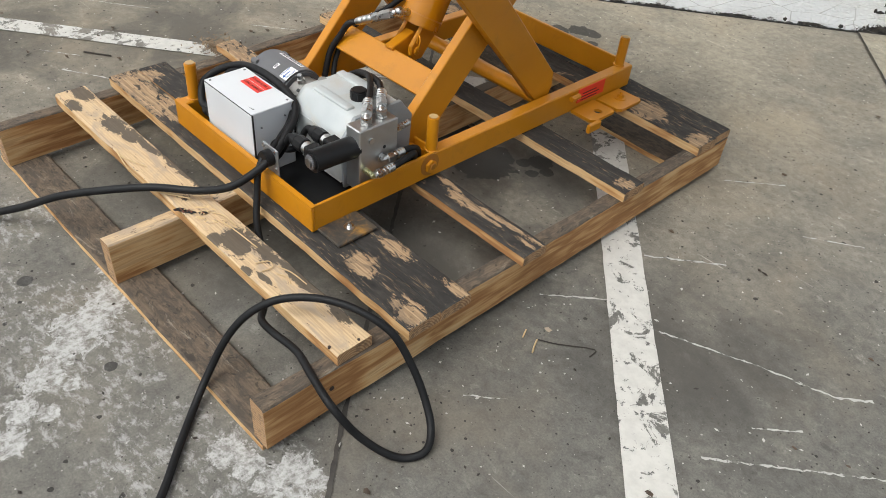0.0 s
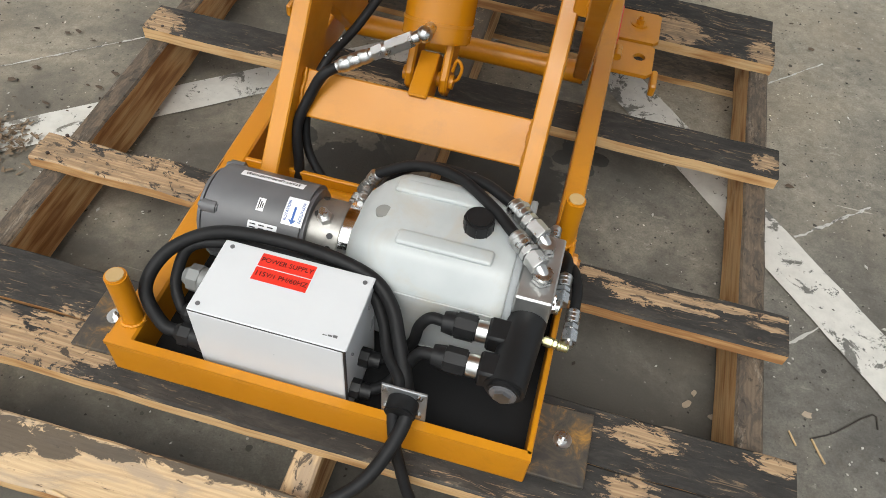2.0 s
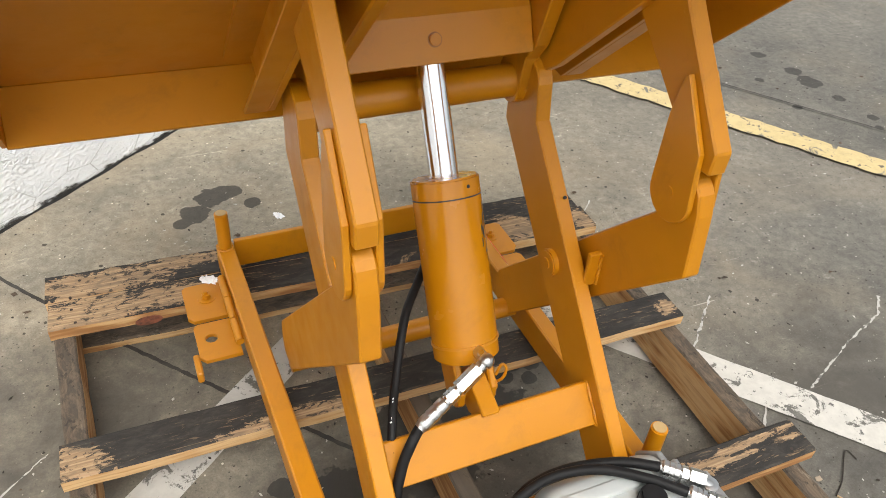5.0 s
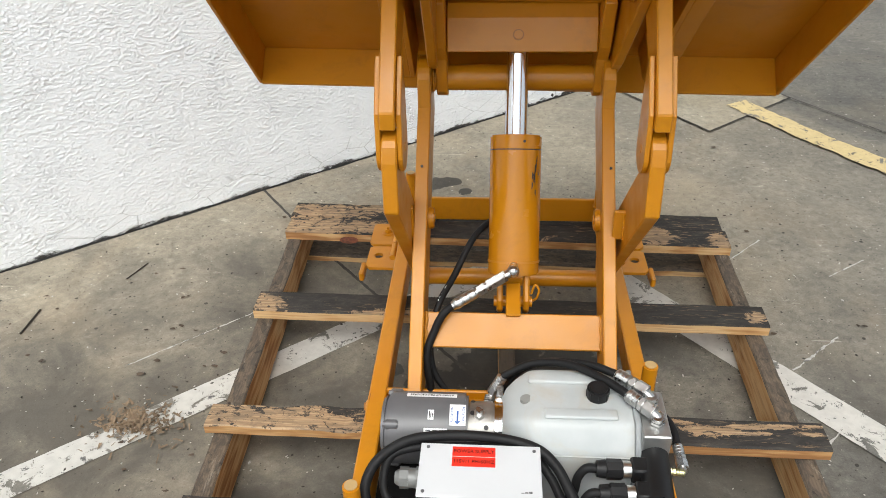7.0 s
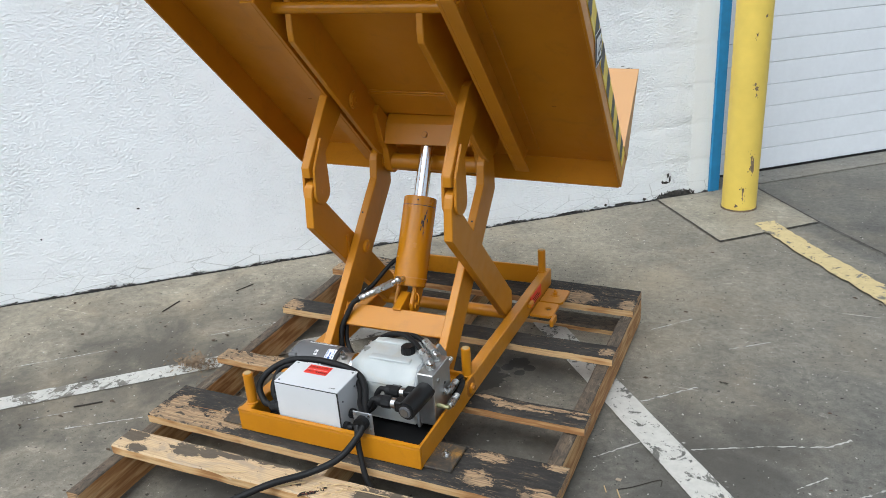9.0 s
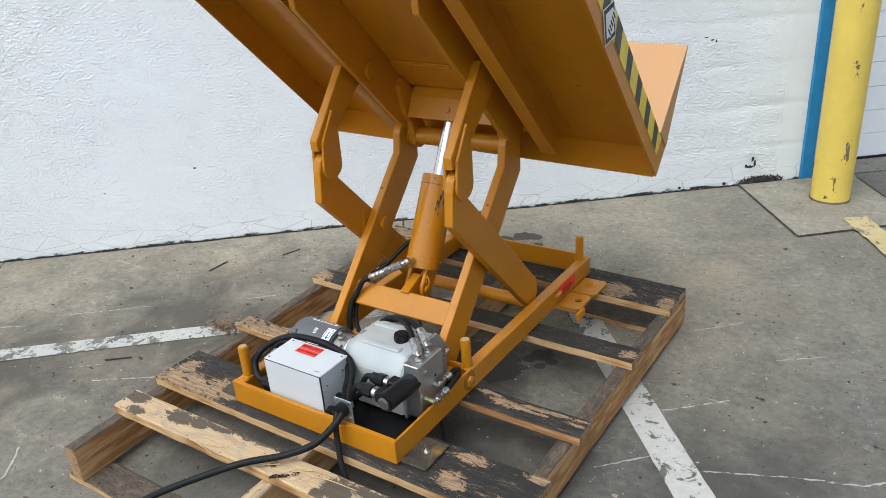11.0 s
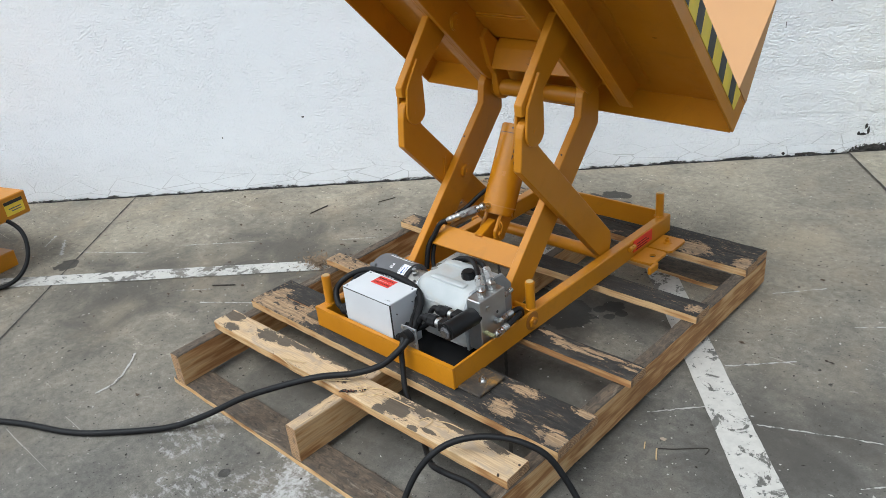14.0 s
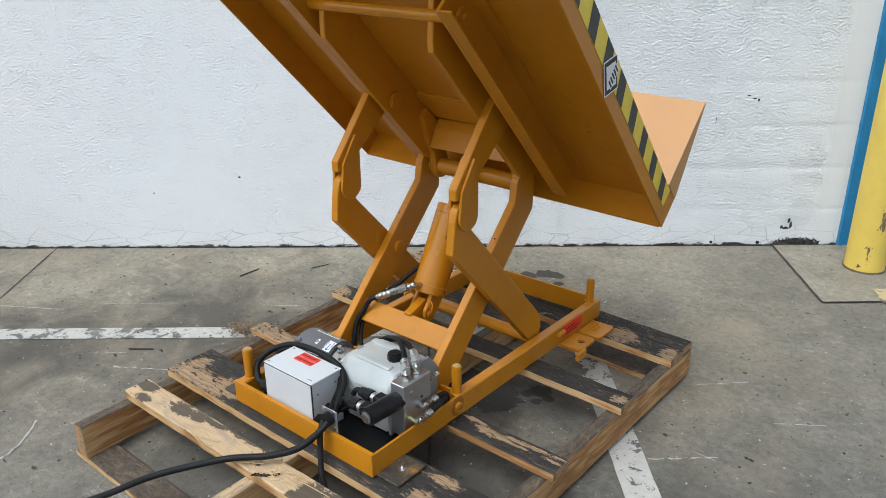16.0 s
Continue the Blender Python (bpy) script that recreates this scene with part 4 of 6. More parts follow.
for v in bm.verts:
    v.co.z = 0.117 + (v.co.z - 0.117) * 0.42
pallet_bit("knot", bm, KNOT, "dark red knot in the board edge")
for k in range(26):
    bm = bmesh.new()
    x, y = rng.uniform(0.085, 0.165), rng.uniform(-0.160, -0.112)
    if abs((y + 0.156) - 0.8 * (x - 0.09)) < 0.006:
        continue
    bmesh.ops.create_icosphere(bm, subdivisions=1, radius=1.0, matrix=Matrix.Translation((x, y, Z2 - 0.0008)) @ Matrix.Rotation(rng.uniform(0.2, 0.9), 4, "Z") @ Matrix.Diagonal((rng.uniform(0.006, 0.014), rng.uniform(0.0015, 0.004), rng.uniform(0.0022, 0.0045), 1)))
    pallet_bit("torn_fibre", bm, BARE_TOP if k % 2 else STRAW, smooth=25)
for k in range(14):
    q = rng.random()
    bm = bmesh.new()
    bmesh.ops.create_icosphere(bm, subdivisions=1, radius=1.0, matrix=Matrix.Translation((0.066 + 0.05 * q, -0.172 + 0.036 * q + rng.uniform(-0.006, 0.006), Z2 + 0.0006)) @ Matrix.Diagonal((rng.uniform(0.002, 0.005), rng.uniform(0.0015, 0.003), 0.0028, 1)))
    pallet_bit("knot_splinter", bm, KNOT if k % 3 else STRAW, smooth=30)

# ---------- scissor lift table ----------
C = 0.037
lift = thing("scissor_lift_table", "orange hydraulic scissor lift with a steeply tilted deck", "lift table", at=(C, 0.55, Z2))
BX0, BX1, BY1, BZ0, BZ1 = -0.234, 0.304, 1.122, Z2 + 0.002, 0.216
RX0 = BX0 - 0.015


BASE = {"side_rail", "rear_bar", "guide_pin", "worn_tip", "hinged_plate", "lip", "hinge_barrel", "warning_label", "text_bar", "roller_tube", "bolt"}


def lp(name, bm, mat=ORANGE, label="", smooth=0.0, under=None):
    if name in BASE:
        for v in bm.verts:
            v.co.z -= 0.012 * max(0.0, v.co.y - 0.1)
    bmesh.ops.translate(bm, verts=bm.verts, vec=-Vector(lift.location))
    return part(name, bm, mat, under or lift, label, smooth)


# base: shallow tray in front, hollow side rails, rear bar
bm = box_bm((BX0, 0.0, BZ0), (BX1, 0.007, BZ1 - 0.006), 0.0015)
add_box(bm, (BX0, -0.0005, BZ1 - 0.0058), (BX1, 0.0115, BZ1))
tray = lp("tray_front", bm)
lp("tray_side", box_bm((BX1 - 0.007, 0.007, BZ0), (BX1, 0.335, BZ1), 0.0015))
lp("tray_back", box_bm((BX0 + 0.030, 0.345, BZ0), (BX1 - 0.030, 0.352, BZ1), 0.0015))
lp("tray_floor", box_bm((BX0 + 0.033, 0.007, BZ0), (BX1 - 0.007, 0.345, BZ0 + 0.004)), TRAY_BLACK, "matt black tray floor")
bm = box_bm((BX0, 0.007, BZ0), (BX0 + 0.034, BY1, BZ1), 0.003)
for v in bm.verts:
    v.co.x += (RX0 - BX0) * v.co.y / BY1
lp("side_rail", bm)
lp("side_rail", box_bm((BX1 - 0.032, 0.335, BZ0), (BX1, BY1, BZ1), 0.003))
lp("rear_bar", box_bm((RX0 + 0.036, BY1 - 0.012, BZ0), (BX1 - 0.032, BY1 - 0.002, BZ1 + 0.006), 0.002))
for x, y, z0, z1 in ((0.288, 0.344, BZ1 - 0.004, 0.301), (-0.215, 0.041, BZ1 - 0.004, 0.306), (0.280, 1.086, BZ1 - 0.004, 0.300), (-0.232, 1.102, BZ1 - 0.004, 0.304)):
    bm = rod_bm((x, y, z0), (x, y, z1), 0.0135, sides=24, bev=0.002)
    pin = lp("guide_pin", bm, smooth=40)
    bm = rod_bm((x, y, z1), (x, y, z1 + 0.0012), 0.0105, sides=20)
    lp("worn_tip", bm, plain("worn_orange", (0.42, 0.29, 0.13), 0.6), "worn bare pin end", under=pin)


def hex_bolt(x, y, z, axis, r, under=None, washer=True, mat=STEEL):
    d = Vector(axis)
    p = Vector((x, y, z))
    bm = bmesh.new()
    if washer:
        rod_bm(p, p + d * 0.002, r * 1.9, sides=24, bm=bm)
    rod_bm(p + d * 0.002, p + d * (0.002 + r * 1.1), r, sides=6, bm=bm)
    rod_bm(p + d * 0.002, p + d * (0.002 + r * 1.9), r * 0.5, sides=12, bm=bm)
    return lp("bolt", bm, mat, "" if mat is ORANGE else "zinc-plated hex bolt", 40, under)


WORN_PLATE = worn_plate()
# feet: front plates bolted down, folding hinged plates behind
for sgn, xa in ((1, BX1), (-1, BX0)):
    xb = xa + sgn * 0.072
    pl = lp("mounting_plate", box_bm((min(xa, xb), 0.012, Z2 + 0.001), (max(xa, xb), 0.112, Z2 + 0.008), 0.0015), WORN_PLATE, "grimy orange mounting plate with a bolt")
    hex_bolt(xa + sgn * 0.037, 0.066, Z2 + 0.008, (0, 0, 1), 0.0062, pl, True, STEEL)
    xa = xa if sgn > 0 else RX0
    for y0, y1, reach in ((0.848, 0.948, 0.080), (0.961, 1.068, 0.085)):
        xb = xa + sgn * reach
        outline = [(xa + sgn * 0.004, y0), (xb - sgn * 0.01, y0), (xb, y0 + 0.012), (xb, y1 - 0.008), (xb - sgn * 0.008, y1), (xa + sgn * 0.004, y1)]
        bm = bmesh.new()
        if y0 < 0.9:
            hx, hy, hr = xa + sgn * 0.052, 0.904, 0.012
            ring = [(hx + hr * math.cos(2 * math.pi * k / 16), hy + hr * math.sin(2 * math.pi * k / 16)) for k in range(16)]
            lo_e, hi_e = [], []
            for zz, store in ((Z2 + 0.004, lo_e), (Z2 + 0.012, hi_e)):
                vo = [bm.verts.new((x, y, zz)) for x, y in outline]
                vi = [bm.verts.new((x, y, zz)) for x, y in ring]
                eo = [bm.edges.new((vo[k], vo[(k + 1) % 6])) for k in range(6)]
                ei = [bm.edges.new((vi[k], vi[(k + 1) % 16])) for k in range(16)]
                bmesh.ops.triangle_fill(bm, edges=eo + ei, use_beauty=True)
                store += [vo, vi]
            for lo, hi in zip(lo_e, hi_e):
                k = len(lo)
                for i in range(k):
                    bm.faces.new((lo[i], lo[(i + 1) % k], hi[(i + 1) % k], hi[i]))
        else:
            lo = [bm.verts.new((x, y, Z2 + 0.002)) for x, y in outline]
            hi = [bm.verts.new((x, y, Z2 + 0.010)) for x, y in outline]
            bm.faces.new(lo[::-1])
            bm.faces.new(hi)
            for i in range(6):
                bm.faces.new((lo[i], lo[(i + 1) % 6], hi[(i + 1) % 6], hi[i]))
        pl = lp("hinged_plate", bm)
        if y0 > 0.9:
            hex_bolt(xa + sgn * 0.042, 1.022, Z2 + 0.010, (0, 0, 1), 0.009, pl, True, ORANGE)
        else:
            lp("lip", box_bm((min(xb, xb + sgn * 0.012), y0 - 0.03, Z2 - 0.012), (max(xb, xb + sgn * 0.012), y0 + 0.022, Z2 + 0.014), 0.003), under=pl)
    bm = bmesh.new()
    for y0, y1 in ((0.835, 0.853), (0.854, 0.868)) if sgn > 0 else ((0.84, 0.90), (0.902, 0.962), (0.964, 1.03)):
        rod_bm((xa + sgn * 0.007, y0, BZ1 - 0.018), (xa + sgn * 0.007, y1, BZ1 - 0.018), 0.0075, sides=16, bm=bm)
    lp("hinge_barrel", bm, smooth=40)

bm = box_bm((BX1, 0.872, 0.172), (BX1 + 0.0018, 0.990, 0.212))
red = lp("warning_label", bm, RED, "scraped red warning label")
for k, w in enumerate((0.07, 0.09, 0.06)):
    lp("text_bar", box_bm((BX1 + 0.0018, 0.923 - w / 2, 0.176 + 0.009 * k), (BX1 + 0.0026, 0.923 + w / 2, 0.179 + 0.009 * k)), INK, under=red)
for x, sgn in ((BX1, 1), (BX0, -1)):
    lp("bolt_ring", rod_bm((x, 0.327, 0.187), (x + sgn * 0.0012, 0.327, 0.187), 0.0275, sides=28), ORANGE_DARK, "dark ring round the bolt", 40)
    lp("bolt", rod_bm((x + sgn * 0.001, 0.327, 0.187), (x + sgn * 0.009, 0.327, 0.187), 0.0170, sides=6, bev=0.0015), ORANGE, "", 40)
    lp("bolt_end", rod_bm((x + sgn * 0.009, 0.327, 0.187), (x + sgn * 0.0135, 0.327, 0.187), 0.0080, sides=16, bev=0.001), ORANGE_DARK, "", 40)

# inner legs, hinged on the rails in front
PIV = (0.327, 0.199)
ang = 46.5
inner = arc(*PIV, 0.046, ang + 90, ang + 270, 10) + [(0.783, 0.612)] + arc(0.742, 0.696, 0.045, 0, 180, 12) + [(0.690, 0.652)]
for sgn in (1, -1):
    x0, x1 = (C + 0.167, C + 0.192) if sgn > 0 else (C - 0.170, C - 0.196)
    leg = lp("inner_leg", prism_bm(inner, min(x0, x1), max(x0, x1), 0.0022))
    lp("pivot_pin", rod_bm((x0 - sgn * 0.010, 0.582, 0.462), (x0 + sgn * 0.002, 0.582, 0.462), 0.022, sides=24, bev=0.002), smooth=40, under=leg)
    lp("pin_centre", rod_bm((x0 - sgn * 0.012, 0.582, 0.462), (x0 - sgn * 0.009, 0.582, 0.462), 0.009, sides=16), smooth=40, under=leg)
    lp("grease_hole", rod_bm((C + sgn * 0.183, 0.604, 0.566), (C + sgn * 0.183, 0.6025, 0.5675), 0.0028, sides=10), BLACK_INK, under=leg)

# crossbar between the inner legs, lying in line with their upper edges
dirv = Vector((0, math.cos(radians(ang)), math.sin(radians(ang))))
nrm = Vector((0, -dirv.z, dirv.y))
bm = box_bm((C - 0.171, -0.034, -0.007), (C + 0.168, 0.034, 0.007), 0.002)
m = Matrix.Translation(Vector((0, 0.417, 0.309))) @ Matrix(((1, 0, 0), (0, dirv.y, nrm.y), (0, dirv.z, nrm.z))).to_4x4()
bmesh.ops.transform(bm, matrix=m, verts=bm.verts)
crossbar = lp("crossbar", bm)
def weld(points, r=0.0032, under=None):
    """A lumpy painted weld bead."""
    rng = random.Random(str(points[0]))
    path = smooth_path(points, 7)
    bm = hose_bm([p + Vector((rng.uniform(-1, 1), rng.uniform(-1, 1), rng.uniform(-1, 1))) * 0.0011 for p in path], r, 7, 2)
    lp("weld_bead", bm, ORANGE, smooth=60, under=under)


for sgn in (1, -1):
    x = C + sgn * 0.167
    p = [Vector((x, 0.417, 0.309)) + dirv * k * 0.034 + nrm * 0.0075 for k in (-1, 0, 1)]
    weld(p, under=crossbar)
    weld([Vector((x, 0.417, 0.309)) + dirv * -0.0345 + nrm * k * 0.007 for k in (-1, 0, 1)], under=crossbar)
    weld([(C + sgn * 0.203, 0.5125, z) for z in (0.462, 0.49, 0.52)], 0.0028)
    weld([(x + sgn * -0.0, 0.760 + 0.027 * math.cos(a), 0.690 + 0.027 * math.sin(a)) for a in (2.2, 2.9, 3.6, 4.3)], 0.003)
for x, y in ((0.288, 0.344), (0.280, 1.086), (-0.232, 1.102), (-0.215, 0.041)):
    weld([(x + 0.0145 * math.cos(a), y + 0.0145 * math.sin(a), BZ1 + 0.001 - 0.012 * max(0, y - 0.1)) for a in [k * 0.9 for k in range(8)]], 0.0026)
lp("torsion_tube", rod_bm((C - 0.174, 0.760, 0.690), (C + 0.174, 0.760, 0.690), 0.026, sides=32), smooth=40)
lp("roller_tube", rod_bm((C - 0.222, 0.755, 0.205), (C + 0.222, 0.755, 0.205), 0.020, sides=28), smooth=40)
lp("pivot_shaft", rod_bm((BX0 + 0.03, 0.327, 0.192), (BX1 - 0.03, 0.327, 0.192), 0.017, sides=24), smooth=40)

# outer legs: lower plate, elbow, upper link with cheek plates
lower = [(0.356, 0.603), (0.742, 0.190), (0.790, 0.196), (0.799, 0.222), (0.796, 0.262), (0.436, 0.654)] + arc(0.404, 0.700, 0.034, -10, 170, 10) + [(0.366, 0.690)]
upper = [(0.371, 0.746), (0.370, 0.776), (0.528, 0.975), (0.560, 0.985), (0.607, 0.915), (0.458, 0.788), (0.452, 0.752), (0.440, 0.742)]
cheek = [(0.377, 0.700), (0.385, 0.768), (0.437, 0.846), (0.443, 0.842), (0.452, 0.790)] + arc(0.414, 0.697, 0.038, 5, -175, 12)
for sgn in (1, -1):
    x0, x1 = (C + 0.204, C + 0.229) if sgn > 0 else (C - 0.198, C - 0.2235)
    lp("outer_leg", prism_bm(lower, min(x0, x1), max(x0, x1), 0.0022))
    lk = lp("upper_link", prism_bm(upper, min(x0, x1), max(x0, x1), 0.0022))
    for xa, xb in ((x1 + sgn * 0.0005, x1 + sgn * 0.009), (x0 - sgn * 0.0005, x0 - sgn * 0.009)):
        ck = lp("cheek_plate", prism_bm(cheek, min(xa, xb), max(xa, xb), 0.0015), under=lk)
        face, out = (max(xa, xb), 1) if xa + xb > x0 + x1 else (min(xa, xb), -1)
        lp("hinge_pin", rod_bm((face - out * 0.001, 0.414, 0.700), (face + out * 0.0012, 0.414, 0.700), 0.0075, sides=16), ORANGE, under=lk)
    lp("stop_bar", box_bm((C + sgn * 0.190 - 0.006, 0.514, 0.460), (C + sgn * 0.204 + 0.006, 0.523, 0.522), 0.002))

# hydraulic cylinder
AX0, AX1 = Vector((C, 0.490, 0.312)), Vector((C, 0.738, 0.778))
ax = (AX1 - AX0).normalized()
P0, P1 = AX0 + ax * 0.068, AX0 + ax * 0.340
cyl = lp("hydraulic_cylinder", rod_bm(P0, P1, 0.050, sides=48, bev=0.003), ORANGE_GLOSS, smooth=40)
lp("gland_ring", rod_bm(P1 - ax * 0.029, P1 - ax * 0.027, 0.0503, sides=48), BLACK_INK, "dark gland seam", under=cyl)
hn = (Vector((1, 0, 0)) * 0.30 + ax.cross(Vector((1, 0, 0))) * -0.95).normalized()
hn = hn if hn.y < 0 else (Vector((1, 0, 0)) * 0.30 + ax.cross(Vector((1, 0, 0))) * 0.95).normalized()
lp("gland_hole", rod_bm(P1 - ax * 0.013 + hn * 0.048, P1 - ax * 0.013 + hn * 0.0505, 0.0028, sides=12), BLACK_INK, under=cyl)
lp("weld_bead", rod_bm(P0 + ax * 0.022, P0 + ax * 0.030, 0.0515, sides=48, bev=0.002), smooth=60, under=cyl)
lp("piston_rod", rod_bm(P1, AX1, 0.0215, sides=36), CHROME, "polished chrome rod", 40, cyl)
lp("clevis_tongue", prism_bm([(0.440, 0.318), (0.470, 0.300), (0.508, 0.312), (0.522, 0.345), (0.495, 0.368), (0.455, 0.352), (0.425, 0.342)], C - 0.014, C + 0.014, 0.002), under=cyl)
for sgn in (1, -1):
    lp("clevis_ear", prism_bm([(0.470, 0.318), (0.486, 0.300), (0.510, 0.300), (0.562, 0.362), (0.512, 0.392), (0.472, 0.340)], C + sgn * 0.026 - 0.006, C + sgn * 0.026 + 0.006, 0.003), under=cyl)
lp("clevis_pin", rod_bm((C - 0.038, 0.492, 0.325), (C + 0.038, 0.492, 0.325), 0.011, sides=18), smooth=40, under=cyl)
lp("split_pin", hose_bm([(C + 0.036, 0.492, 0.325), (C + 0.046, 0.484, 0.340), (C + 0.050, 0.484, 0.360), (C + 0.042, 0.486, 0.370), (C + 0.036, 0.488, 0.348)], 0.0025, 8, 5), smooth=60, under=cyl)
side = Vector((1, 0, 0))
for k in range(12):
    rng = random.Random(k + 40)
    q = radians(rng.uniform(-52, -28))
    nn = (side * math.cos(q) + ax.cross(side) * math.sin(q)).normalized()
    c0 = P1 - ax * rng.uniform(0.045, 0.12) + nn * 0.0503
    bm = bmesh.new()
    tt = ax.cross(nn)
    bm.faces.new([bm.verts.new(c0 + ax * rng.uniform(0.3, 1) * 0.013 * math.cos(a) + tt * 0.0022 * rng.uniform(0.4, 1.2) * math.sin(a)) for a in [i * 0.785 for i in range(8)]])
    lp("paint_scratch", bm, BLACK_INK, under=cyl)

# deck, tilted; u runs up the slope, n is its upward normal
TILT, YAW, SKEW = radians(44.67), radians(-0.71), radians(-2.18)
DX0, DX1, DL, DH = -0.524, 0.602, 1.20, 0.085
SLOPE = Matrix(((1, 0, 0), (0, -math.cos(TILT), math.sin(TILT)), (0, math.sin(TILT), math.cos(TILT)))).to_4x4()
DECK = Matrix.Translation((-0.5243, 0.849, 0.6471)) @ Matrix.Rotation(YAW, 4, "Z") @ SLOPE @ Matrix.Rotation(SKEW, 4, "Z") @ Matrix.Translation((-DX0, 0, 0))


def dp(name, bm, mat=ORANGE, label="", smooth=0.0, under=None):
    bmesh.ops.transform(bm, matrix=DECK, verts=bm.verts)
    return lp(name, bm, mat, label, smooth, under)


deck = dp("deck", box_bm((DX0, 0, DH - 0.008), (DX1, DL, DH), 0.001))
dp("side_skirt", box_bm((DX0, 0, -0.005), (DX0 + 0.007, DL, DH - 0.008), 0.001), under=deck)
dp("side_skirt", box_bm((DX1 - 0.007, 0, -0.005), (DX1, DL, DH - 0.008), 0.001), under=deck)
dp("end_skirt", box_bm((DX0 + 0.007, 0, -0.008), (DX1 - 0.007, 0.007, DH - 0.008), 0.001), under=deck)
dp("end_skirt", box_bm((DX0 + 0.007, DL - 0.007, 0), (DX1 - 0.007, DL, DH - 0.008), 0.001), under=deck)
bm = bmesh.new()
q = [(0.002, DH), (0.079, DH + 0.270), (0.086, DH + 0.270), (0.083, DH)]
lo = [bm.verts.new((DX0, u, n)) for u, n in q]
hi = [bm.verts.new((DX1 + 0.002, u, n)) for u, n in q]
bm.faces.new(lo)
bm.faces.new(hi[::-1])
for i in range(4):
    bm.faces.new((lo[i], hi[i], hi[(i + 1) % 4], lo[(i + 1) % 4]))
dp("backstop", bm, SKYLIT_ORANGE, label="upright orange backstop plate, sky glare painted pale", under=deck)
for sgn in (1, -1):
    xr = 0.300 if sgn > 0 else -0.178
    bm = prism_bm([(0.072, -0.004), (0.088, -0.022), (0.86, -0.022), (0.86, DH - 0.008), (0.040, DH - 0.008)], xr - 0.005, xr + 0.005, 0.001)
    rib = dp("deck_rib", bm, under=deck)
    dp("rib_lip", box_bm((min(xr + sgn * 0.005, xr + sgn * 0.038), 0.086, -0.022), (max(xr + sgn * 0.005, xr + sgn * 0.038), 0.86, -0.016), 0.001), under=deck)
    # angle flange against the deck
    dp("rib_flange", box_bm((min(xr, xr + sgn * 0.045), 0.06, DH - 0.016), (max(xr, xr + sgn * 0.045), 0.86, DH - 0.008)), under=deck)
    dp("rib_hole", rod_bm((xr + sgn * 0.0052, 0.105, 0.0), (xr + sgn * 0.0058, 0.105, 0.0), 0.006, sides=12), BLACK_INK, under=deck)
    dp("bar_boss", rod_bm((xr + sgn * 0.005, 0.79, 0.02), (xr + sgn * 0.014, 0.79, 0.02), 0.026, sides=24, bev=0.002), smooth=40, under=deck)
    dp("bar_bolt", rod_bm((xr + sgn * 0.014, 0.79, 0.02), (xr + sgn * 0.022, 0.79, 0.02), 0.012, sides=6), under=deck)
    # bracket carried by the inner legs and the upper links
    xb = C + (0.184 if sgn > 0 else -0.170)
    bm = prism_bm([(0.115, 0.020), (0.150, -0.032), (0.205, -0.040), (0.735, -0.040), (0.753, -0.026), (0.84, 0.066), (0.86, 0.0775), (0.12, 0.0775)], xb - 0.009, xb + 0.009, 0.0022)
    dp("bracket", bm, under=deck)
    dp("link_pin", rod_bm((xb - sgn * 0.021, 0.411, 0.002), (xb - sgn * 0.009, 0.411, 0.002), 0.026, sides=28, bev=0.003), smooth=40, under=deck)
    dp("pin_centre", rod_bm((xb - sgn * 0.0235, 0.411, 0.002), (xb - sgn * 0.020, 0.411, 0.002), 0.008, sides=14), smooth=40, under=deck)
    ear = [(0.672, 0.862), (0.694, 0.884), (0.742, 0.838), (0.760, 0.78), (0.795, 0.705)] + arc(0.764, 0.686, 0.034, 10, -150, 8) + [(0.722, 0.740), (0.700, 0.770)]
    xe = C + (0.1635 if sgn > 0 else -0.1495)
    lp("ear", prism_bm(ear, xe - 0.0115, xe + 0.0115, 0.002), under=deck)
dp("pivot_bar", rod_bm((C - 0.253, 0.79, 0.02), (C + 0.253, 0.79, 0.02), 0.0145, sides=24), ORANGE_GLOSS, smooth=40, under=deck)
dp("pad_plate", box_bm((C - 0.160, 0.240, DH - 0.018), (C + 0.174, 0.346, DH - 0.0075), 0.0015), under=deck)
dp("weld_bead", hose_bm([(C - 0.158 + 0.0316 * k, 0.349 + 0.0008 * (k % 2), DH - 0.010 - 0.0006 * (k % 3)) for k in range(11)], 0.0032, 7, 2), smooth=60, under=deck)
block = lp("rod_block", prism_bm([(0.698, 0.762), (0.7243, 0.8211), (0.7445, 0.846), (0.752, 0.846), (0.816, 0.811), (0.800, 0.772)], C - 0.137, C + 0.151, 0.0025), under=deck)
fn = Vector((0, -0.084, 0.037)).normalized()
pc = Vector((C, 0.7125, 0.792))
lp("rod_pin_ring", rod_bm(pc - fn * 0.001, pc + fn * 0.0012, 0.0105, sides=24), ORANGE_DARK, smooth=40, under=deck)
lp("rod_pin_head", rod_bm(pc - fn * 0.001, pc + fn * 0.005, 0.0085, sides=20, bev=0.001), smooth=40, under=deck)

for x, u in ((-0.36, 0.285), (0.435, 0.301)):
    bm = rod_bm((x, u, DH - 0.0081), (x, u, DH - 0.0088), 0.007, sides=12)
    for v in bm.verts:
        v.co.y = u + (v.co.y - u) * 0.35
    dp("paint_smudge", bm, ORANGE_DARK, under=deck)

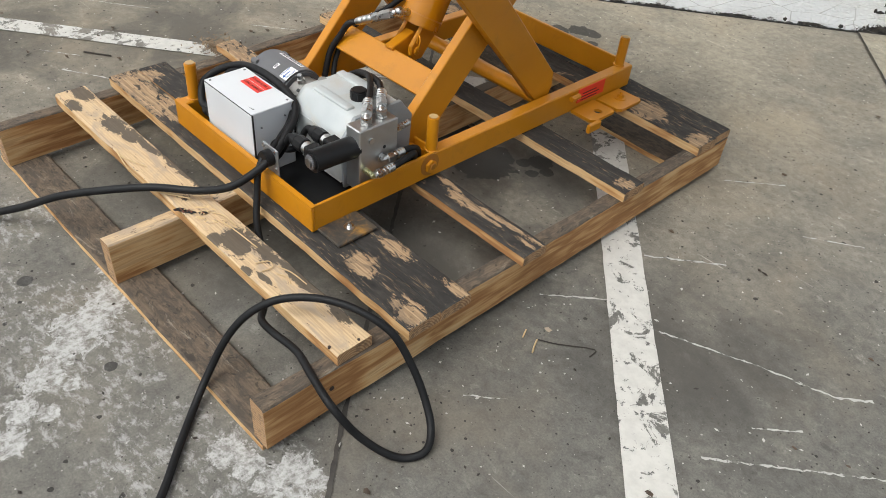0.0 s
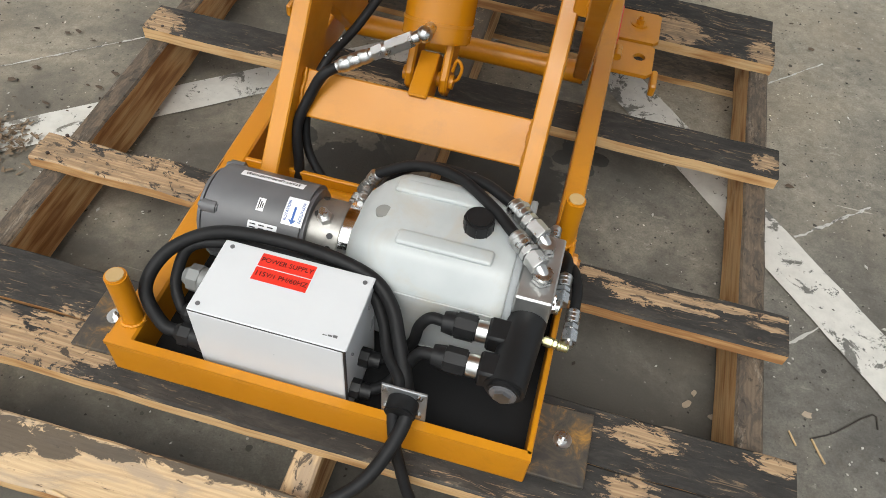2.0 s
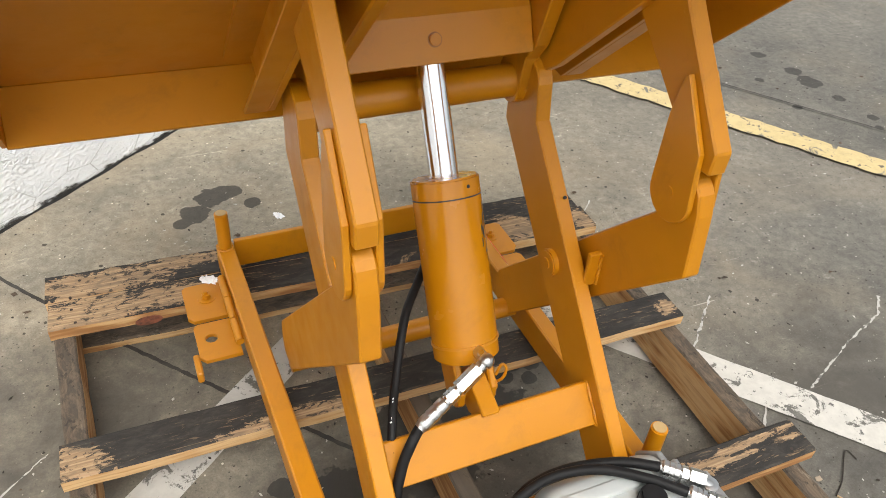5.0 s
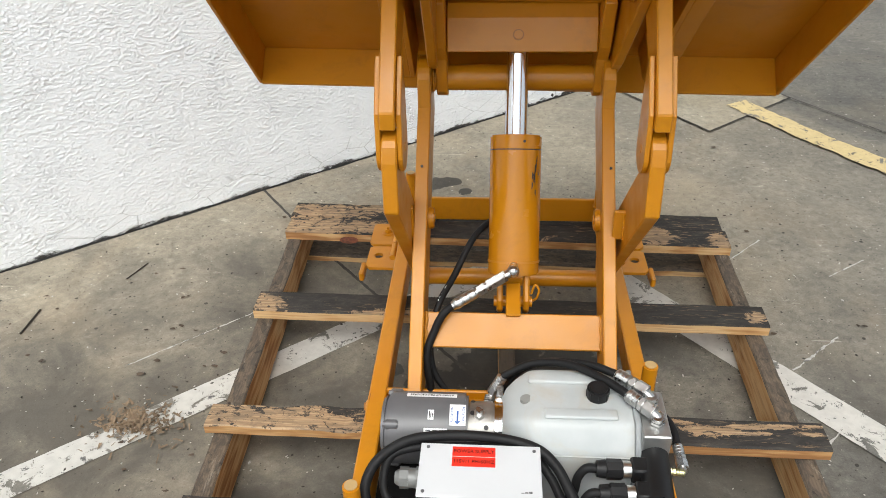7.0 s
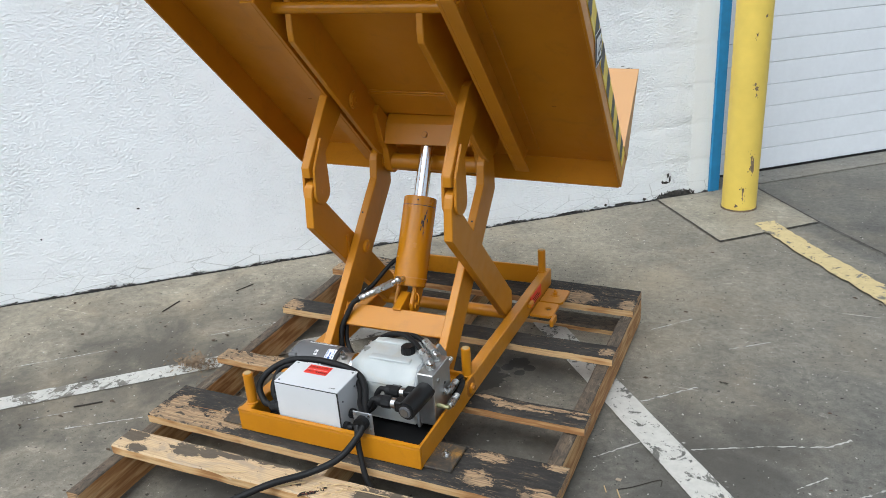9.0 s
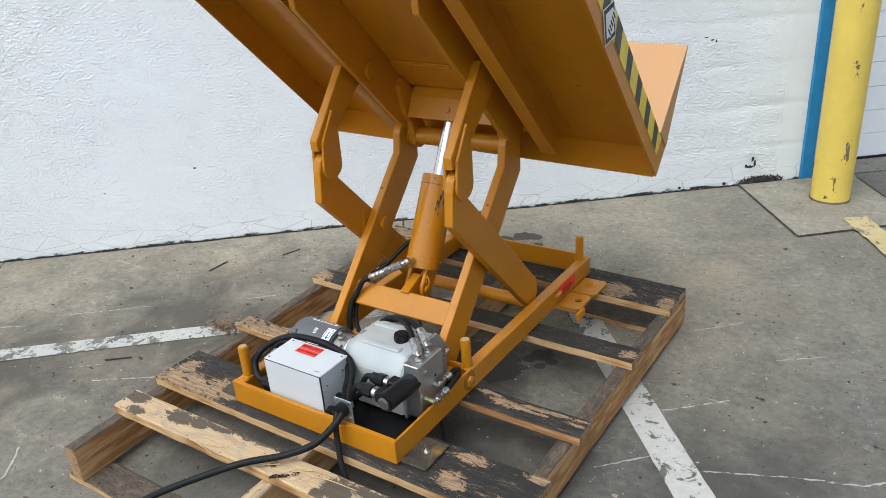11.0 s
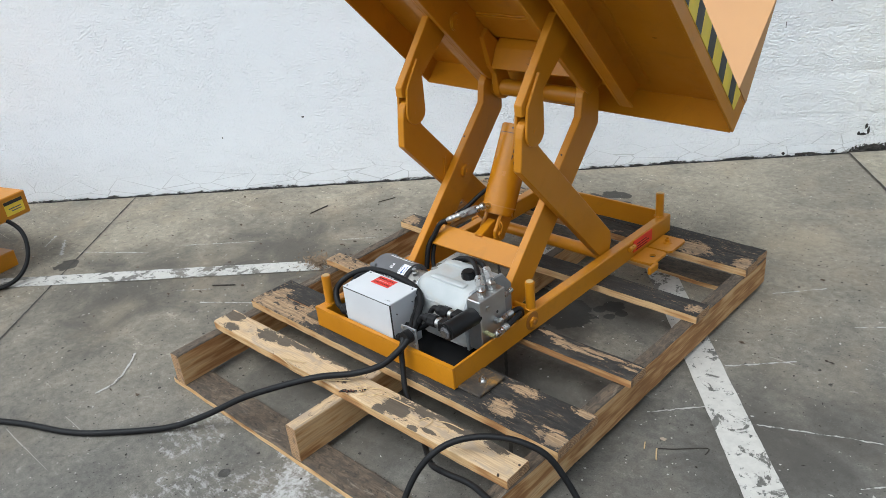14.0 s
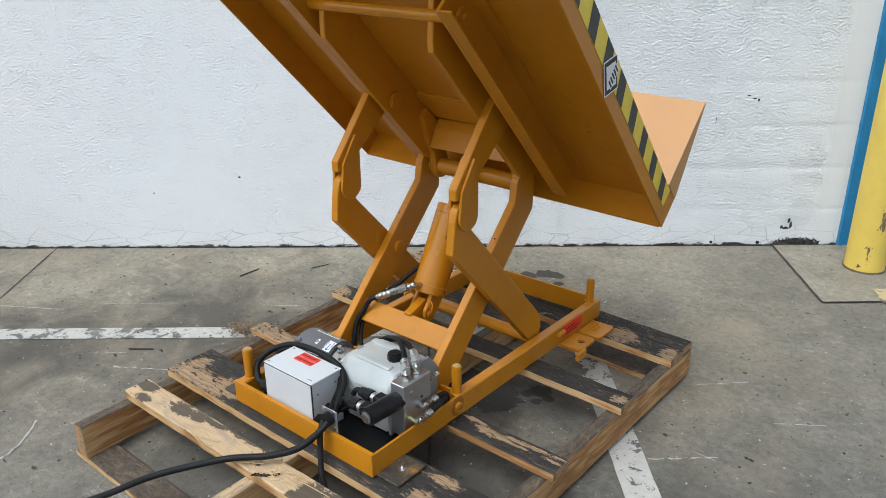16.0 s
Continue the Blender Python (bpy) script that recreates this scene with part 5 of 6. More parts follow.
# hazard tape on the right skirt
tape = dp("hazard_tape", box_bm((DX1, 0.058, 0.031), (DX1 + 0.0012, DL - 0.02, DH - 0.003)), HAZARD_Y, "yellow and black hazard tape", under=deck)
u = 0.082
while u < DL - 0.12:
    bm = bmesh.new()
    bm.faces.new([bm.verts.new((DX1 + 0.0018, a, b)) for a, b in ((u, 0.031), (u + 0.047, 0.031), (u + 0.078, DH - 0.003), (u + 0.031, DH - 0.003))])
    dp("tape_stripe", bm, HAZARD_K, under=deck)
    u += 0.108
# square sticker, stuck on askew
SU, SV = Vector((0, 0.851, 0.525)), Vector((0, -0.525, 0.851))


def stuck(name, hu, hv, off, mat, label="", cu=0.0, cv=0.0, spin=0.0):
    bm = bmesh.new()
    c = Vector((DX1 + off, 0.620, 0.041)) + SU * cu + SV * cv
    r = radians(spin)
    p, q = SU * math.cos(r) + SV * math.sin(r), SV * math.cos(r) - SU * math.sin(r)
    bm.faces.new([bm.verts.new(c + p * i * hu + q * j * hv) for i, j in ((-1, -1), (1, -1), (1, 1), (-1, 1))])
    return dp(name, bm, mat, label, under=deck)


stuck("sticker", 0.039, 0.031, 0.0024, PAPER, "white and black sticker on the tape")
stuck("sticker_border", 0.036, 0.028, 0.0028, BLACK_INK)
stuck("sticker_field", 0.026, 0.021, 0.0032, PAPER)
stuck("mark_plate", 0.013, 0.026, 0.0035, PAPER, "", -0.004, 0.008, -38)
for j in range(5):
    stuck("mark_bar", 0.010, 0.0028, 0.0038, BLACK_INK, "", -0.004 + 0.006 * (j - 2), 0.008 + 0.0075 * (j - 2), -30)

# ---------- hydraulic power unit in the tray ----------
MY, MZ, MR = 0.228, 0.239, 0.063
unit = thing("hydraulic_power_unit", "grey electric pump with milky plastic oil tank in the tray", "power unit", at=(0.03, 0.22, BZ0))


def up(name, bm, mat, label="", smooth=40.0, under=None):
    bmesh.ops.translate(bm, verts=bm.verts, vec=-Vector(unit.location))
    return part(name, bm, mat, under or unit, label, smooth)


motor = up("motor", rod_bm((-0.182, MY, MZ), (-0.042, MY, MZ), MR, sides=56, bev=0.005), MOTOR_GREY, "grey-painted motor body")
up("end_bell", rod_bm((-0.192, MY, MZ), (-0.182, MY, MZ), MR * 0.86, sides=48, bev=0.004), MOTOR_GREY, under=motor)
for a in (40, 130, 220, 310):
    y, z = MY + MR * 0.93 * math.cos(radians(a)), MZ + MR * 0.93 * math.sin(radians(a))
    up("tie_bolt", rod_bm((-0.187, y, z), (-0.166, y, z), 0.0055, sides=6), MOTOR_GREY, under=motor)
    up("end_lug", rod_bm((-0.183, y, z), (-0.160, y, z), 0.009, sides=14, bev=0.002), MOTOR_GREY, under=motor)


def motor_label(x0, x1, a0, a1, mat=PAPER, name="label", lift_off=0.0006, label=""):
    """A sticker that follows the motor's round body, from angle a0 to a1 above its axis."""
    bm = bmesh.new()
    n = 8
    rows = []
    for i in range(n + 1):
        a = radians(a0 + (a1 - a0) * i / n)
        r = MR + lift_off
        rows.append([bm.verts.new((x, MY + r * math.cos(a), MZ + r * math.sin(a))) for x in (x0, x1)])
    for p, q in zip(rows, rows[1:]):
        bm.faces.new((p[0], p[1], q[1], q[0]))
    return up(name, bm, mat, label, under=motor)


def on_motor(x, a, off=0.0012, spin=0):
    a = radians(a)
    n = Vector((0, math.cos(a), math.sin(a)))
    m = plane_pose(Vector((x, MY, MZ)) + n * (MR + off), (1, 0, 0), Vector((0, -math.sin(a), math.cos(a))) * -1 if False else n.cross(Vector((1, 0, 0))))
    return Matrix.Translation(-Vector(unit.location)) @ m @ pose(0, 0, 0, 0, 0, spin)


motor_label(-0.150, -0.062, 78, 66, label="white sticker strip with printed words")
lettering("START UP PROCEDURES", 0.0070, BLACK_INK, motor, on_motor(-0.106, 72, spin=180))
motor_label(-0.073, -0.045, 129, 94, label="white sticker with a blue arrow")
motor_label(-0.0605, -0.0575, 123, 106, BLUE_INK, "arrow_shaft", 0.0011)
bm = bmesh.new()
pts = []
for x, a in ((-0.0645, 122), (-0.0535, 122), (-0.059, 127.5)):
    a = radians(a)
    pts.append(bm.verts.new((x, MY + (MR + 0.0012) * math.cos(a), MZ + (MR + 0.0012) * math.sin(a))))
bm.faces.new(pts)
up("arrow_head", bm, BLUE_INK, under=motor)
lettering("ROTATION", 0.0055, BLUE_INK, motor, on_motor(-0.0685, 112, 0.0012, 90))
lettering("ROTATION", 0.0055, BLUE_INK, motor, on_motor(-0.0495, 112, 0.0012, -90))
motor_label(-0.110, -0.100, 121, 105)
for k in range(3):
    motor_label(-0.108 + 0.0026 * k, -0.1065 + 0.0026 * k, 119 - k, 107 + 2 * k, BLACK_INK, "text_bar", 0.001)
motor_label(-0.116, -0.076, 148, 134, label="white rating sticker")
for k in range(3):
    for j in range(3):
        motor_label(-0.113 + 0.012 * j, -0.105 + 0.012 * j, 146 - 4 * k, 144.5 - 4 * k, BLACK_INK, "text_bar", 0.001)

adapter = up("pump_adapter", rod_bm((-0.042, MY, MZ), (0.004, MY, MZ), MR * 0.78, sides=40, bev=0.003), CASTING, "cast metal pump adapter")
up("clamp_band", rod_bm((0.004, MY, MZ), (0.020, MY, MZ), MR * 0.87, sides=48), CHROME, "bright steel clamp band", under=adapter)
for x, a in ((-0.034, 100), (-0.034, 60), (-0.010, 130), (-0.010, 150)):
    n = Vector((0, math.cos(radians(a)), math.sin(radians(a))))
    p = Vector((x, MY, MZ)) + n * MR * 0.77
    up("hole", rod_bm(p, p + n * 0.0022, 0.0042, sides=12), BLACK_INK, under=adapter)
n = Vector((0, math.cos(radians(105)), math.sin(radians(105))))
p = Vector((-0.022, MY, MZ)) + n * MR * 0.77
bm = bmesh.new()
rod_bm(p, p + n * 0.010, 0.010, sides=6, bm=bm)
rod_bm(p + n * 0.010, p + n * 0.022, 0.006, sides=14, bm=bm)
up("relief_screw", bm, STEEL, under=adapter)

# milky plastic tank: moulded body with chamfered shoulders, drawn in towards the pump
TZ1 = 0.332


def rounded(corners, r, n=4):
    """The outline of a polygon with its corners rounded by r."""
    out = []
    for i, c in enumerate(corners):
        p, c, q = Vector(corners[i - 1]), Vector(c), Vector(corners[(i + 1) % len(corners)])
        a, b = c + (p - c).normalized() * r, c + (q - c).normalized() * r
        out += [a.lerp(c, k / n).lerp(c.lerp(b, k / n), k / n) for k in range(n + 1)]
    return out


bm = bmesh.new()
shell = [(0.136, 0.170), (0.318, 0.170), (0.323, 0.288), (0.288, TZ1), (0.164, TZ1), (0.129, 0.288)]
mid_y, mid_z = 0.226, 0.248
rings = []
for x, fy, fz, r in ((0.016, 0.42, 0.42, 0.006), (0.018, 0.52, 0.52, 0.010), (0.024, 0.66, 0.66, 0.012), (0.040, 0.80, 0.84, 0.014), (0.060, 0.955, 0.965, 0.015), (0.070, 0.99, 0.992, 0.014), (0.085, 1.0, 1.0, 0.013), (0.150, 1.005, 1.0, 0.013), (0.218, 1.0, 1.0, 0.013), (0.228, 0.985, 0.985, 0.013), (0.232, 0.95, 0.95, 0.012)):
    rings.append([bm.verts.new((x, mid_y + (p.x - mid_y) * fy, mid_z + (p.y - mid_z) * fz)) for p in rounded(shell, r)])
for p, q in zip(rings, rings[1:]):
    k = len(p)
    for i in range(k):
        bm.faces.new((p[i], p[(i + 1) % k], q[(i + 1) % k], q[i]))
bm.faces.new(rings[0][::-1])
bm.faces.new(rings[-1])
bmesh.ops.recalc_face_normals(bm, faces=bm.faces)
tank = up("oil_tank", bm, TANK, "translucent milky plastic oil tank", 60)
for z in (0.288, 0.176):
    up("mould_seam", hose_bm([(0.085, 0.1295 if z > 0.2 else 0.1355, z), (0.15, 0.1292 if z > 0.2 else 0.1352, z), (0.225, 0.1295 if z > 0.2 else 0.1355, z)], 0.0012, 6, 3), TANK, under=tank, smooth=60)
for y in (0.180, 0.262):
    bm = box_bm((0.085 if y < 0.2 else 0.06, y - 0.011, TZ1 - 0.003), (0.205, y + 0.011, TZ1 + 0.005), 0.004, 3)
    up("moulded_rib", bm, TANK, under=tank, smooth=60)
# dark disc carries the dimple's shade in its colour
up("recess", rod_bm((0.058, 0.217, 0.305), (0.057, 0.2165, 0.3295), 0.0105, sides=24, bev=0.001), plain("dimple_shade", (0.22, 0.22, 0.205), 0.7), "moulded round dimple, its shade painted dark", under=tank)
cap = up("filler_cap", rod_bm((0.176, 0.224, TZ1 - 0.004), (0.176, 0.224, TZ1 + 0.021), 0.0185, sides=36, bev=0.003), BLACK_PLASTIC, "ribbed black filler cap", under=tank)
for k in range(24):
    a = 2 * math.pi * k / 24
    up("cap_rib", box_bm((0.176 + 0.0185 * math.cos(a) - 0.0009, 0.224 + 0.0185 * math.sin(a) - 0.0009, TZ1), (0.176 + 0.0185 * math.cos(a) + 0.0009, 0.224 + 0.0185 * math.sin(a) + 0.0009, TZ1 + 0.016)), BLACK_PLASTIC, under=cap) if k % 3 == 0 else None
up("tank_flange", prism_bm([(mid_y + (y - mid_y) * 1.02, mid_z + (z - mid_z) * 1.02) for y, z in shell], 0.231, 0.240, 0.002), plain("grey_flange", (0.26, 0.275, 0.28), 0.5), "grey end flange")
manifold = up("valve_manifold", box_bm((0.240, 0.138, 0.180), (0.285, 0.242, 0.330), 0.0022), ALU, "machined aluminium valve block", 30)
up("port_plug", rod_bm((0.285, 0.168, 0.300), (0.2885, 0.168, 0.300), 0.007, sides=6), STEEL, under=manifold)
up("port_rim", rod_bm((0.285, 0.205, 0.272), (0.286, 0.205, 0.272), 0.004, sides=14), BLACK_INK, under=manifold)

valve = up("solenoid_valve", rod_bm((0.262, 0.150, 0.284), (0.254, 0.036, 0.284), 0.0240, sides=36, bev=0.005), BLACK_PLASTIC, "black valve actuator")
up("valve_nut", rod_bm((0.2540, 0.037, 0.284), (0.2537, 0.030, 0.284), 0.011, sides=6), plain("dull_steel", (0.25, 0.25, 0.25), 0.4, 1.0), under=valve)
up("valve_rim", rod_bm((0.2541, 0.038, 0.284), (0.2538, 0.034, 0.284), 0.016, sides=24, bev=0.001), MOTOR_GREY, under=valve)
for y in (0.108, 0.060):
    z = 0.287
    g = up("cable_gland", box_bm((0.220, y - 0.016, z - 0.015), (0.250, y + 0.016, z + 0.015), 0.003), BLACK_PLASTIC, "black plug connector")
    up("ferrule", rod_bm((0.207, y, z), (0.220, y, z), 0.0135, sides=24, bev=0.001), STEEL, "bright crimped ferrule", under=g)
    up("gland_nut", rod_bm((0.180, y, z), (0.207, y, z), 0.0165, sides=8, bev=0.002), BLACK_PLASTIC, under=g)
    up("gland_nose", rod_bm((0.166, y, z), (0.180, y, z), 0.013, 0.015, sides=16), BLACK_PLASTIC, under=g)


def lathe_bm(a, d, profile, sides=14):
    """A turned body along d from a: (fraction, radius) pairs."""
    bm = bmesh.new()
    a, d = Vector(a), Vector(d)
    z = d.normalized()
    x = z.orthogonal().normalized()
    y = z.cross(x)
    rings = [[bm.verts.new(a + d * f + (x * math.cos(2 * math.pi * k / sides) + y * math.sin(2 * math.pi * k / sides)) * r) for k in range(sides)] for f, r in profile]
    for p, q in zip(rings, rings[1:]):
        for k in range(sides):
            bm.faces.new((p[k], p[(k + 1) % sides], q[(k + 1) % sides], q[k]))
    bm.faces.new(rings[0][::-1])
    bm.faces.new(rings[-1])
    return bm


def coupling(add, a, d, r, mat=STEEL):
    """Hex nut, lock nut and a ridged crimp sleeve along d from a."""
    add("hex_nut", rod_bm(a + d * 0.12, a + d * 0.42, r * 1.10, sides=6, bev=0.0006), mat)
    add("lock_nut", rod_bm(a + d * 0.46, a + d * 0.58, r * 1.02, sides=6, bev=0.0004), mat)
    ridge = [(0.61, 0.80)]
    for k in range(3):
        f = 0.62 + 0.115 * k
        ridge += [(f, 0.93), (f + 0.012, 1.0), (f + 0.095, 1.0), (f + 0.107, 0.93)]
    add("crimp_sleeve", lathe_bm(a, d, [(f, q * r) for f, q in ridge] + [(0.985, 0.8 * r)], 11), mat)


def fitting(points, r, mat=STEEL, name="hose_fitting"):
    """A hydraulic fitting: a bent stem carrying nuts and crimped sleeves."""
    pts = [Vector(p) for p in points]
    stem = up(name, hose_bm([pts[0]] + [p for a, b in zip(pts, pts[1:]) for p in (a.lerp(b, 0.35), a.lerp(b, 0.65))] + [pts[-1]], r * 0.68, 12, 3), mat, "bright zinc hydraulic fitting", 40)
    for a, b in zip(pts, pts[1:]):
        coupling(lambda nm, bm, mt: up(nm, bm, mt, "", 40, stem), a, b - a, r, mat)
    return stem


fitting([(0.262, 0.214, 0.329), (0.262, 0.214, 0.348), (0.209, 0.258, 0.352)], 0.0120)
fitting([(0.266, 0.170, 0.329), (0.266, 0.170, 0.346), (0.222, 0.212, 0.350)], 0.0120)
fitting([(0.284, 0.196, 0.250), (0.298, 0.196, 0.250), (0.298, 0.250, 0.252)], 0.0095)
fitting([(0.318, 0.150, 0.238), (0.318, 0.206, 0.240)], 0.0095)
fitting([(0.284, 0.152, 0.236), (0.320, 0.148, 0.238)], 0.0065, BRASS)
fitting([(0.272, 0.240, 0.292), (0.270, 0.288, 0.296)], 0.0075)
fitting([(-0.010, 0.272, 0.240), (-0.004, 0.300, 0.252), (0.018, 0.312, 0.290)], 0.010)
fitting([(0.012, 0.255, 0.288), (0.014, 0.282, 0.292)], 0.006)

for pts, r in (([(0.209, 0.258, 0.352), (0.165, 0.288, 0.345), (0.10, 0.314, 0.326), (0.05, 0.324, 0.296), (0.020, 0.326, 0.24)], 0.0072),
               ([(0.222, 0.212, 0.350), (0.185, 0.248, 0.350), (0.13, 0.290, 0.343), (0.07, 0.312, 0.322), (0.018, 0.312, 0.290)], 0.0072),
               ([(0.298, 0.250, 0.252), (0.297, 0.275, 0.248), (0.290, 0.300, 0.230), (0.276, 0.315, 0.19), (0.262, 0.318, 0.165)], 0.0072),
               ([(0.318, 0.206, 0.240), (0.316, 0.240, 0.244), (0.304, 0.275, 0.238), (0.285, 0.292, 0.200), (0.27, 0.295, 0.165)], 0.0072)):
    up("hydraulic_hose", hose_bm(pts, r), RUBBER, "black rubber hydraulic hose", 60)

# hose from the cylinder's foot to the pump, and the thin return hose
cf = thing("cylinder_hose", "black rubber hose with zinc fittings on the cylinder", "hose", at=(0.0, 0.42, 0.38))


def cp(name, bm, mat, label="", smooth=40.0):
    bmesh.ops.translate(bm, verts=bm.verts, vec=-Vector(cf.location))
    return part(name, bm, mat, cf, label, smooth)


E0, E1 = Vector((0.035, 0.460, 0.420)), Vector((-0.079, 0.424, 0.362))
d = E1 - E0
swivel = cp("fitting", hose_bm([P0 + ax * 0.03, E0.lerp(P0 + ax * 0.03, 0.25), E0 + d * 0.06, E0 + d * 0.5, E1], 0.0088, 14, 5), STEEL, "zinc swivel fitting")
bm = bmesh.new()
bmesh.ops.create_uvsphere(bm, u_segments=16, v_segments=10, radius=0.0118, matrix=Matrix.Translation(E0))


def on_swivel(nm, bm, mt):
    bmesh.ops.translate(bm, verts=bm.verts, vec=-Vector(cf.location))
    part(nm, bm, mt, swivel, "", 40)


on_swivel("elbow", bm, STEEL)
coupling(on_swivel, E0, d, 0.0108)
cp("hose", hose_bm([E1 - d * 0.1, E1, (-0.096, 0.41, 0.353), (-0.112, 0.4, 0.322), (-0.127, 0.378, 0.278), (-0.12, 0.355, 0.222), (-0.119, 0.346, 0.190), (-0.116, 0.342, 0.165)], 0.0078), RUBBER)
back = [(-0.004, 0.63, 0.434), (-0.043, 0.58, 0.419), (-0.082, 0.51, 0.368), (-0.105, 0.46, 0.347), (-0.119, 0.42, 0.312), (-0.122, 0.395, 0.266)]
cp("return_hose", hose_bm([(0.02, 0.655, 0.450), *back, (-0.110, 0.375, 0.226), (-0.075, 0.356, 0.190), (-0.03, 0.342, 0.174)], 0.0068), RUBBER)
for k in range(16):
    rng = random.Random(k)
    p, q = Vector(back[2]).lerp(Vector(back[3]), rng.uniform(0.3, 1.0)), Vector((-0.004, -0.0060, 0.001))
    bm = bmesh.new()
    bmesh.ops.create_icosphere(bm, subdivisions=1, radius=0.0027, matrix=Matrix.Translation(p + q) @ Matrix.Diagonal((0.8, 0.5, rng.uniform(0.7, 2.0), 1)))
    cp("white_scuff", bm, PAPER, "", 60)

# ---------- electrical box ----------
EX0, EX1, EY0, EY1, EZ1 = -0.113, 0.077, 0.019, 0.124, 0.314
ebox = thing("electrical_box", "white steel electrical enclosure with red supply labels", "electrical box", at=(-0.018, 0.07, BZ0 + 0.004))


def ep(name, bm, mat, label="", smooth=0.0, under=None):
    bmesh.ops.translate(bm, verts=bm.verts, vec=-Vector(ebox.location))
    return part(name, bm, mat, under or ebox, label, smooth)


ep("body", box_bm((EX0 + 0.002, EY0 + 0.003, BZ0 + 0.004), (EX1 - 0.002, EY1, EZ1 - 0.003), 0.002), WHITE_BOX)
lid = ep("lid", box_bm((EX0, EY0, EZ1 - 0.0025), (EX1, EY1 + 0.001, EZ1), 0.0012), WHITE_BOX)
ep("front_cover", box_bm((EX0, EY0, BZ0 + 0.006), (EX1 - 0.004, EY0 + 0.003, EZ1 - 0.005), 0.001), WHITE_BOX)
for lo, hi in (((EX0, EY0 + 0.0005, EZ1 - 0.0052), (EX1 - 0.003, EY0 + 0.004, EZ1 - 0.0026)), ((EX1 - 0.0042, EY0 + 0.0008, BZ0 + 0.006), (EX1 - 0.0018, EY0 + 0.004, EZ1 - 0.004)), ((EX0 + 0.002, EY0 + 0.0008, BZ0 + 0.0042), (EX1 - 0.003, EY0 + 0.004, BZ0 + 0.0062))):
    ep("seam", box_bm(lo, hi), BLACK_INK, "dark seam round the cover")
for x, y in ((EX0 + 0.010, EY0 + 0.010), (EX0 + 0.012, EY1 - 0.008), (EX1 - 0.01, EY1 - 0.01)):
    ep("screw", rod_bm((x, y, EZ1), (x, y, EZ1 + 0.0012), 0.0028, sides=14), MOTOR_GREY, "small dark lid screw", 40, lid)
for y, z in ((0.035, 0.215), (0.100, 0.285), (0.040, 0.275)):
    ep("screw", rod_bm((EX1 - 0.002, y, z), (EX1 + 0.0006, y, z), 0.002, sides=10), MOTOR_GREY, "", 40)
LX, LY = -0.028, 0.098
for k, words in enumerate(("POWER SUPPLY", "115V/1 PH/60HZ")):
    y = LY + 0.011 - 0.0205 * k
    rl = ep("supply_label", box_bm((LX - 0.034, y - 0.0095, EZ1), (LX + 0.034, y + 0.0095, EZ1 + 0.0005)), RED, "red sticker with dark lettering", 0, lid)
    lettering(words, 0.0092, INK, lid, Matrix.Translation(Vector((LX, y, EZ1 + 0.0008)) - Vector(ebox.location)))
bm = bmesh.new()
for dx in (0.0, 0.006, 0.012):
    add_box(bm, (0.045 + dx, 0.032, EZ1), (0.050 + dx, 0.033 + dx * 0.2, EZ1 + 0.0003))
ep("scratch", bm, MOTOR_GREY, "", 0, lid)
for y, z, r, mat in ((0.083, 0.278, 0.0165, GLAND), (0.060, 0.232, 0.0155, BLACK_PLASTIC), (0.036, 0.222, 0.0155, BLACK_PLASTIC)):
    bm = bmesh.new()
    rod_bm((EX0 + 0.002, y, z), (EX0 - 0.006, y, z), r * 1.12, sides=8, bm=bm)
    rod_bm((EX0 - 0.006, y, z), (EX0 - 0.018, y, z), r * 0.95, sides=20, bm=bm)
    rod_bm((EX0 - 0.018, y, z), (EX0 - 0.032, y, z), r * 1.05, sides=8, bm=bm)
    rod_bm((EX0 - 0.032, y, z), (EX0 - 0.040, y, z), r * 0.85, r * 0.6, sides=18, bm=bm)
    ep("cable_gland", bm, mat, "dull zinc cable gland" if mat is GLAND else "black plastic cable gland", 40)
for y, z in ((0.070, 0.222), (0.035, 0.205)):
    bm = bmesh.new()
    rod_bm((EX1 - 0.002, y, z), (EX1 + 0.010, y, z), 0.013, sides=8, bm=bm)
    rod_bm((EX1 + 0.010, y, z), (EX1 + 0.024, y, z), 0.010, sides=16, bm=bm)
    ep("cable_gland", bm, BLACK_PLASTIC, "black plastic cable gland", 40)

# cord anchor plate on the tray's front wall
anchor = thing("cord_anchor", "galvanised cord clamp plate standing in the tray", "bracket", at=(0.155, 0.016, 0.2))


def ap(name, bm, mat, label="", smooth=0.0):
    bmesh.ops.translate(bm, verts=bm.verts, vec=-Vector(anchor.location))
    return part(name, bm, mat, anchor, label, smooth)


GALV = plain("dull_galvanised", (0.34, 0.35, 0.36), 0.5, 0.85, 0.2, 40)
ap("plate", box_bm((0.120, 0.0125, 0.180), (0.174, 0.0160, 0.276), 0.001), GALV)
ap("foot", box_bm((0.122, 0.0125, BZ0 + 0.004), (0.170, 0.0155, 0.181), 0.0008), GALV)
ap("clamp_bar", box_bm((0.130, -0.006, 0.243), (0.164, 0.006, 0.257), 0.003, 2), BLACK_PLASTIC, "black rubber clamp bar")
ap("gland", rod_bm((0.147, 0.020, 0.250), (0.147, -0.006, 0.250), 0.0185, sides=20, bev=0.002), BLACK_PLASTIC, "black cord gland", 40)
for x, z in ((0.126, 0.270), (0.166, 0.270), (0.126, 0.230), (0.166, 0.230)):
    ap("screw", rod_bm((x, 0.013, z), (x, 0.0085, z), 0.0036, sides=10), STEEL, "", 40)

